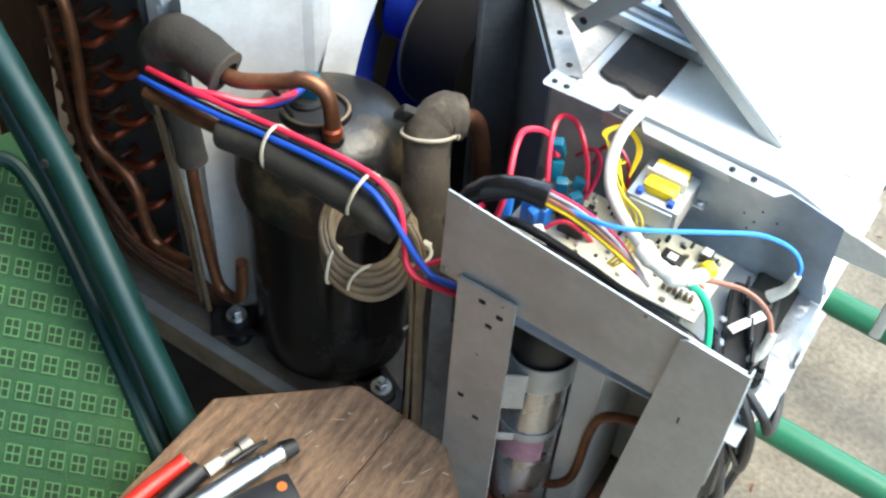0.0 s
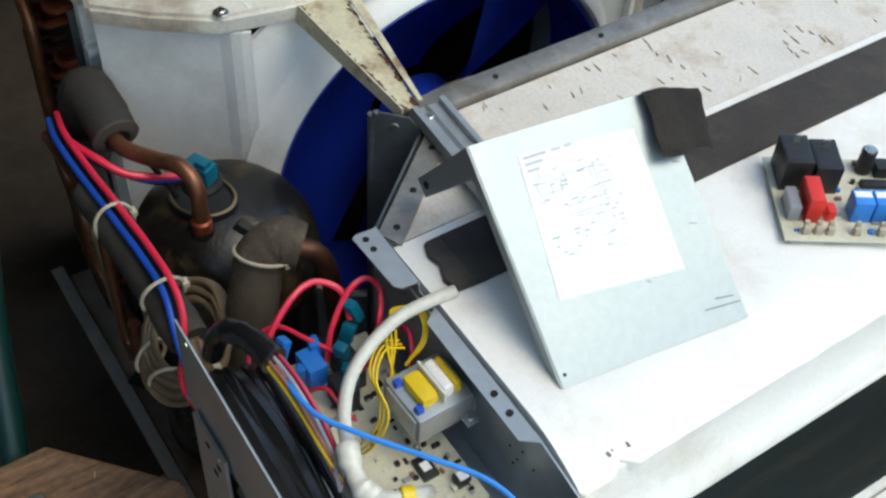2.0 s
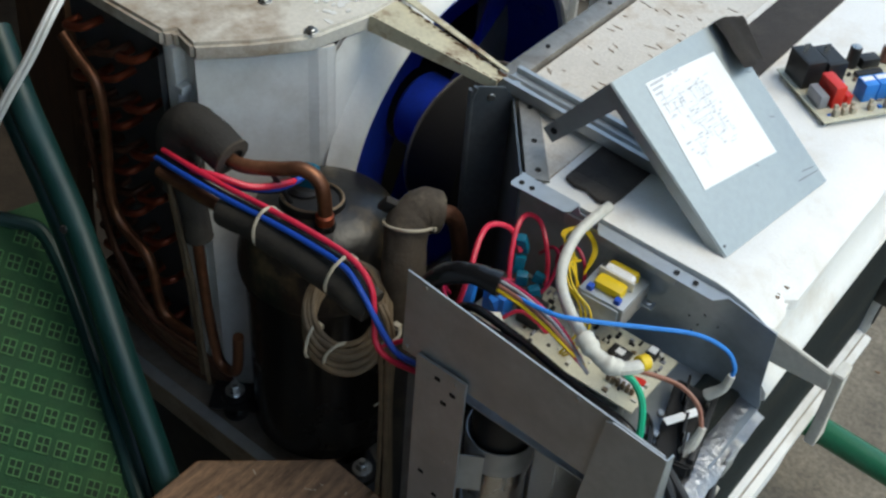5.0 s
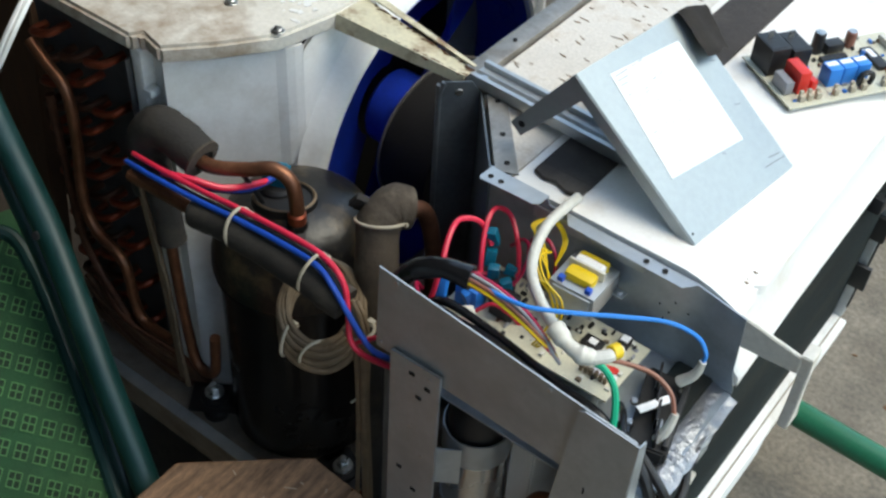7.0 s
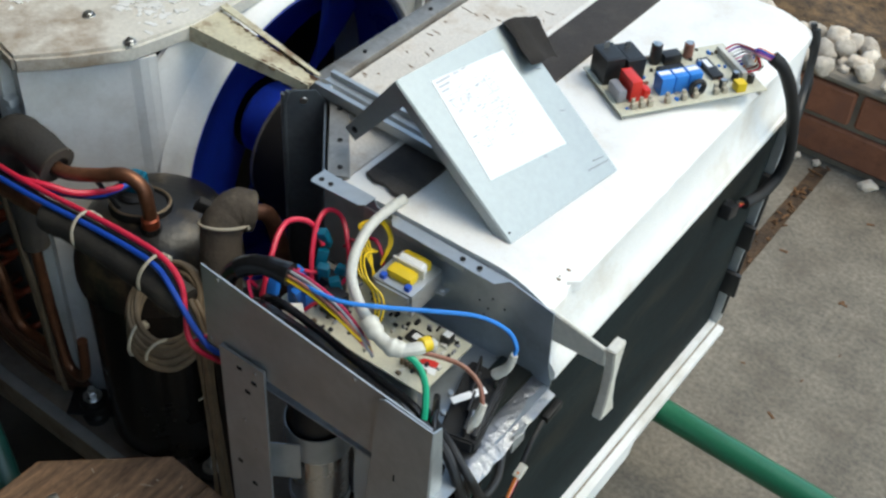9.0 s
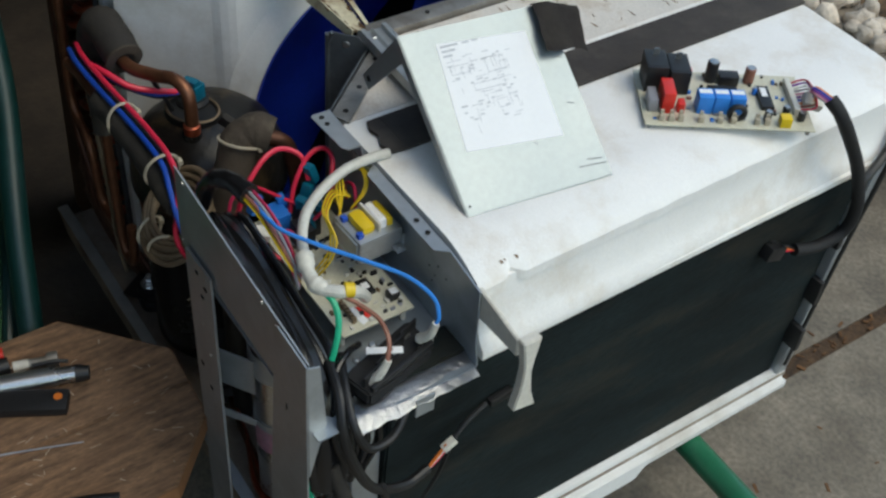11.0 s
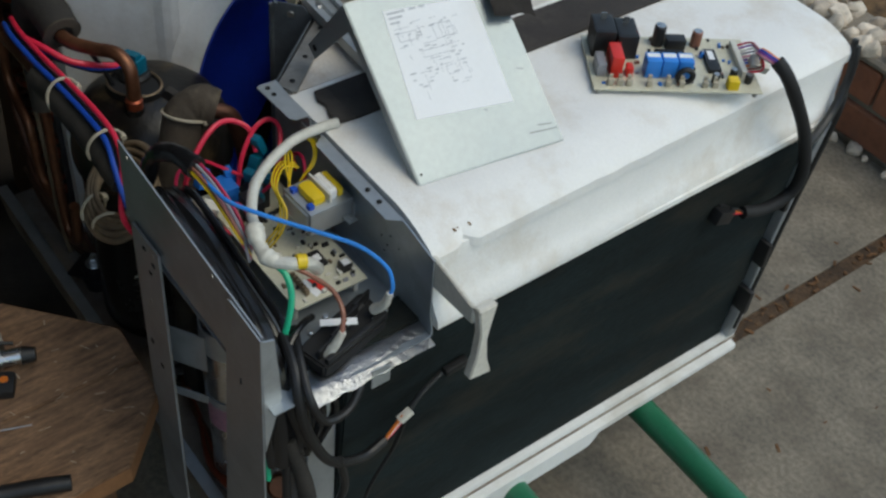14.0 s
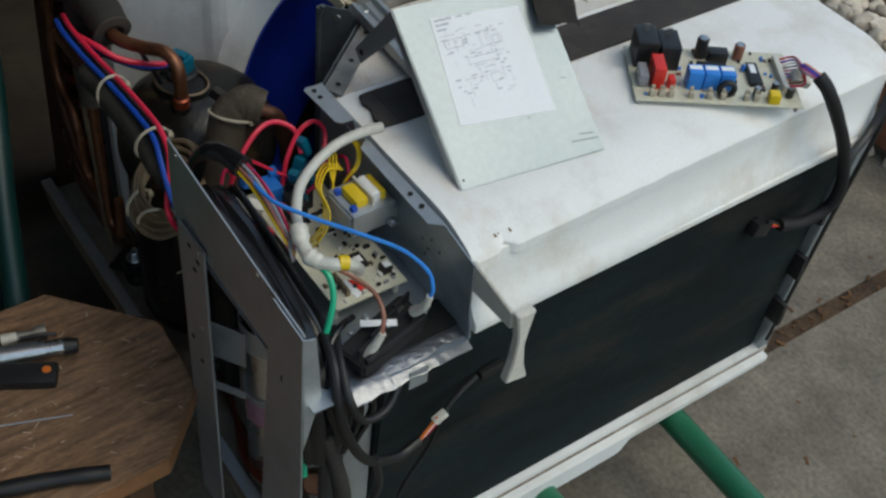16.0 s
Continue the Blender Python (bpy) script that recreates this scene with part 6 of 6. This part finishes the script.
def build_tools():
    z = STOOL_Z

    def handle(name, pts, r, material, label, cat):
        t = thing(name, label, cat, pts[0])
        part("handle", tube(pts, r, 12, 8, 0.03), material, t)
        return t
    p = handle("red_pliers", [(-0.352, 0.245, z + 0.010), (-0.346, 0.29, z + 0.010), (-0.340, 0.335, z + 0.010), (-0.333, 0.372, z + 0.010)], (0.009, 0.0085), SIGNALRED, "red dipped handles of pliers on the stool", "pliers")
    part("handle", tube([(-0.325, 0.235, z + 0.009), (-0.330, 0.28, z + 0.009), (-0.338, 0.31, z + 0.009)], 0.008, 12), SIGNALRED, p)
    part("jaw", place(box(-0.010, 0.010, -0.025, 0.025, 0, 0.010, 0.003), pose(-0.338, 0.215, z)), SCREW, p)
    d = handle("nut_driver", [(-0.316, 0.30, z + 0.011), (-0.318, 0.335, z + 0.011), (-0.314, 0.372, z + 0.011)], (0.012, 0.010), BLACK, "dark handled socket driver", "screwdriver")
    part("ferrule", tube([(-0.309, 0.375, z + 0.010), (-0.305, 0.392, z + 0.010)], 0.0065, 12), HOOKPLASTIC, d, "pale ferrule")
    part("shank", tube([(-0.305, 0.390, z + 0.010), (-0.299, 0.412, z + 0.010)], 0.006, 12), ZINC_OLD, d)
    part("socket", tube([(-0.299, 0.411, z + 0.010), (-0.296, 0.423, z + 0.010)], 0.0098, 14), ZINC_OLD, d, "dark steel socket")
    c = thing("torch", "chrome barrel torch with a black end", "torch", (-0.28, 0.39, z))
    part("barrel", tube([(-0.296, 0.33, z + 0.0115), (-0.287, 0.36, z + 0.0115), (-0.278, 0.39, z + 0.0115), (-0.271, 0.412, z + 0.0115)], 0.0115, 18), SILVER, c, "bright chrome barrel")
    part("neck", tube([(-0.271, 0.411, z + 0.0115), (-0.264, 0.433, z + 0.0115)], 0.0095, 18), SILVER, c)
    part("tail", tube([(-0.264, 0.432, z + 0.0115), (-0.258, 0.446, z + 0.0115)], (0.0105, 0.008), 18), BLACK, c)
    part("clip", tube([(-0.292, 0.392, z + 0.02), (-0.285, 0.416, z + 0.021), (-0.281, 0.43, z + 0.017)], 0.0025, 8), BLACK, c)
    k = thing("folding_knife", "black handled folding knife with an orange stud", "knife", (-0.25, 0.38, z))
    part("handle", place(box(-0.05, 0.038, -0.016, 0.016, 0, 0.014, 0.006), pose(-0.250, 0.378, z, 0, 0, 62)), BLACK, k)
    part("stud", place(cyl(0.005, 0.0015, 16, 0.0005), pose(-0.240, 0.402, z + 0.0135)), ORANGE, k, "orange stud")
    n = thing("scriber", "thin bright steel scriber", "scriber", (-0.19, 0.36, z))
    part("rod", tube([(-0.215, 0.275, z + 0.002), (-0.205, 0.32, z + 0.002), (-0.176, 0.405, z + 0.0014)], (0.0018, 0.0008), 8), SCREW, n)
    part("grip", tube([(-0.232, 0.205, z + 0.005), (-0.222, 0.25, z + 0.005), (-0.215, 0.278, z + 0.004)], 0.005, 10), BLACK, n)
    b = thing("black_pliers", "black rubber handled pliers", "pliers", (-0.1, 0.38, z))
    part("handle", tube([(-0.140, 0.23, z + 0.009), (-0.122, 0.29, z + 0.009), (-0.105, 0.345, z + 0.009), (-0.090, 0.385, z + 0.009), (-0.081, 0.408, z + 0.008)], (0.010, 0.0085), 14, 8, 0.02), BLACK, b)
    part("handle", tube([(-0.125, 0.22, z + 0.009), (-0.098, 0.26, z + 0.009), (-0.086, 0.30, z + 0.009)], 0.009, 14), BLACK, b)
    part("jaw", place(box(-0.010, 0.010, -0.03, 0.03, 0, 0.012, 0.003), pose(-0.145, 0.198, z, 0, 0, -15)), ZINC_OLD, b)


def build_chair():
    c = thing("folding_chair", "folded green garden chair with woven mesh cloth, dark tubes", "chair", (-0.6, 0.4, 0))
    o = Vector((-0.640, 0.498, 0.470))
    e = Vector((0.262, -0.117, -0.178)) * 1.35
    f = Vector((-0.36, -0.90, -0.06)).normalized()
    nrm = f.cross(e).normalized()
    if nrm.z < 0:
        nrm = -nrm
    el = e.length
    ed = e.normalized()
    W = 0.46

    def at(a, b, h=0.0):
        return o + ed * a + f * b + nrm * h
    part("cloth", sheet(at(-0.05, 0.0), at(el, 0.0), at(el, W), at(-0.05, W), 0.002), MESHCLOTH, c, "green woven mesh cloth")
    # woven clusters: four dark gaps framed by pale threads, set aslant to the hem
    gaps, threads = [], []
    A, B = ed * 0.0133 - f * 0.0172, ed * 0.0249 + f * 0.0161

    def patch(i, j, p0, p1, q0, q1, h):
        c0 = o + A * i + B * j
        k = c0 - o
        if -0.030 < k.dot(ed) < el - 0.02 and 0.012 < k.dot(f) < W - 0.02:
            return [sheet(c0 + A * p0 + B * q0 + nrm * h, c0 + A * p1 + B * q0 + nrm * h, c0 + A * p1 + B * q1 + nrm * h, c0 + A * p0 + B * q1 + nrm * h, 0.0003)]
        return []
    for i in range(-30, 31):
        for j in range(-14, 20):
            for p in (0.0, 0.33):
                for q in (0.0, 0.28):
                    gaps += patch(i, j, p, p + 0.25, q, q + 0.21, 0.0026)
            for p in (-0.06, 0.265, 0.595):
                threads += patch(i, j, p, p + 0.05, -0.04, 0.54, 0.0028)
            for q in (-0.05, 0.225, 0.505):
                threads += patch(i, j, -0.06, 0.645, q, q + 0.04, 0.0028)
    tagged(part("weave_gap", fast_join(gaps), MESHHOLE, c), kind="stuff")
    tagged(part("weave_thread", fast_join(threads), WEAVE, c), kind="stuff")
    part("hem", tube([at(el, 0.004, 0.001), at(el * 0.5, 0.0, 0.001), at(0.02, 0.004, 0.001), at(-0.035, 0.035, 0.001), at(-0.055, 0.12, 0.001), at(-0.06, W, 0.001)], 0.0085, 10), CHAIRTUBE, c, "rolled cloth hem")
    part("frame_tube", tube([(-0.72, 0.530, 0.70), (-0.663, 0.509, 0.648), (-0.63, 0.502, 0.605), (-0.567, 0.486, 0.535), (-0.466, 0.446, 0.435), (-0.382, 0.416, 0.335), (-0.31, 0.385, 0.24), (-0.27, 0.37, 0.012)], 0.0155, 14), CHAIRTUBE, c)
    part("frame_tube", tube([(-0.70, 0.510, 0.62), (-0.60, 0.485, 0.515), (-0.49, 0.445, 0.405), (-0.40, 0.405, 0.30), (-0.36, 0.38, 0.20)], 0.010, 12), CHAIRTUBE, c)
    part("frame_tube", tube([at(-0.06, W - 0.01, -0.01), at(el * 0.5, W, -0.01), at(el, W, -0.01)], 0.0125, 12), CHAIRTUBE, c)
    part("leg", tube([at(0.0, W - 0.02, -0.01), Vector((-0.90, 0.10, 0.2)), Vector((-0.94, 0.08, 0.012))], 0.0125, 12), CHAIRTUBE, c)
    part("cross_tube", tube([(-0.31, 0.385, 0.24), at(el, W * 0.5, -0.03), at(el, W, -0.01)], 0.010, 10), CHAIRTUBE, c)
    part("rivet", place(cyl(0.005, 0.003, 12, 0.001), Matrix.Translation((-0.575, 0.474, 0.545)) @ pose(0, 0, 0, 70, 0, 20)), HOLE, c)


def fast_join(bms):
    verts, faces = [], []
    for b in bms:
        b.verts.index_update()
        k = len(verts)
        verts += [v.co.copy() for v in b.verts]
        faces += [tuple(k + v.index for v in fc.verts) for fc in b.faces]
        b.free()
    me = bpy.data.meshes.new("tmp")
    me.from_pydata(verts, [], faces)
    out = bmesh.new()
    out.from_mesh(me)
    bpy.data.meshes.remove(me)
    return out


def build_corner():
    c = thing("extension_cord", "flat white twin flex looped over the shroud's corner", "cable", (-0.65, 0.7, 0.735))
    for k in range(3):
        d = Vector((0.0015 * k, 0.0042 * k, 0.0))
        part("flex", tube([Vector(p) + d for p in ((-0.660, 0.80, 0.739), (-0.634, 0.772, 0.739), (-0.622, 0.744, 0.740), (-0.626, 0.712, 0.740), (-0.664, 0.680, 0.740), (-0.711, 0.650, 0.741), (-0.75, 0.615, 0.735), (-0.80, 0.57, 0.70))], 0.0028, 8), WHITEWIRE, c)
    for k in range(2):
        d = Vector((0.004 * k, 0.003 * k, 0))
        part("flex", tube([Vector(p) + d for p in ((-0.72, 0.70, 0.738), (-0.676, 0.641, 0.775), (-0.652, 0.605, 0.79), (-0.612, 0.54, 0.78), (-0.61, 0.50, 0.74), (-0.66, 0.44, 0.60), (-0.75, 0.40, 0.3), (-0.8, 0.38, 0.004))], 0.0032, 8), WHITEWIRE, c)
    t = thing("timber_offcut", "leaning brown timber board behind the condenser", "timber", (-0.80, 0.66, 0))
    part("board", prism([(-0.955, 0.004), (-0.86, 0.0), (-0.77, 0.66), (-0.715, 0.83), (-0.84, 0.84)], 0.645, 0.668, "y", 0.002), DARKWOOD, t)
    part("batten", prism([(-0.965, 0.0), (-0.935, 0.0), (-0.83, 0.85), (-0.85, 0.85)], 0.668, 0.70, "y", 0.002), DARKWOOD, t)


build_compressor()
build_box()
build_box_contents()
build_box_wiring()
build_hanging_cables()
build_under_box()
build_cover()
build_spare_board()
build_stool()
build_tools()
build_chair()
build_corner()
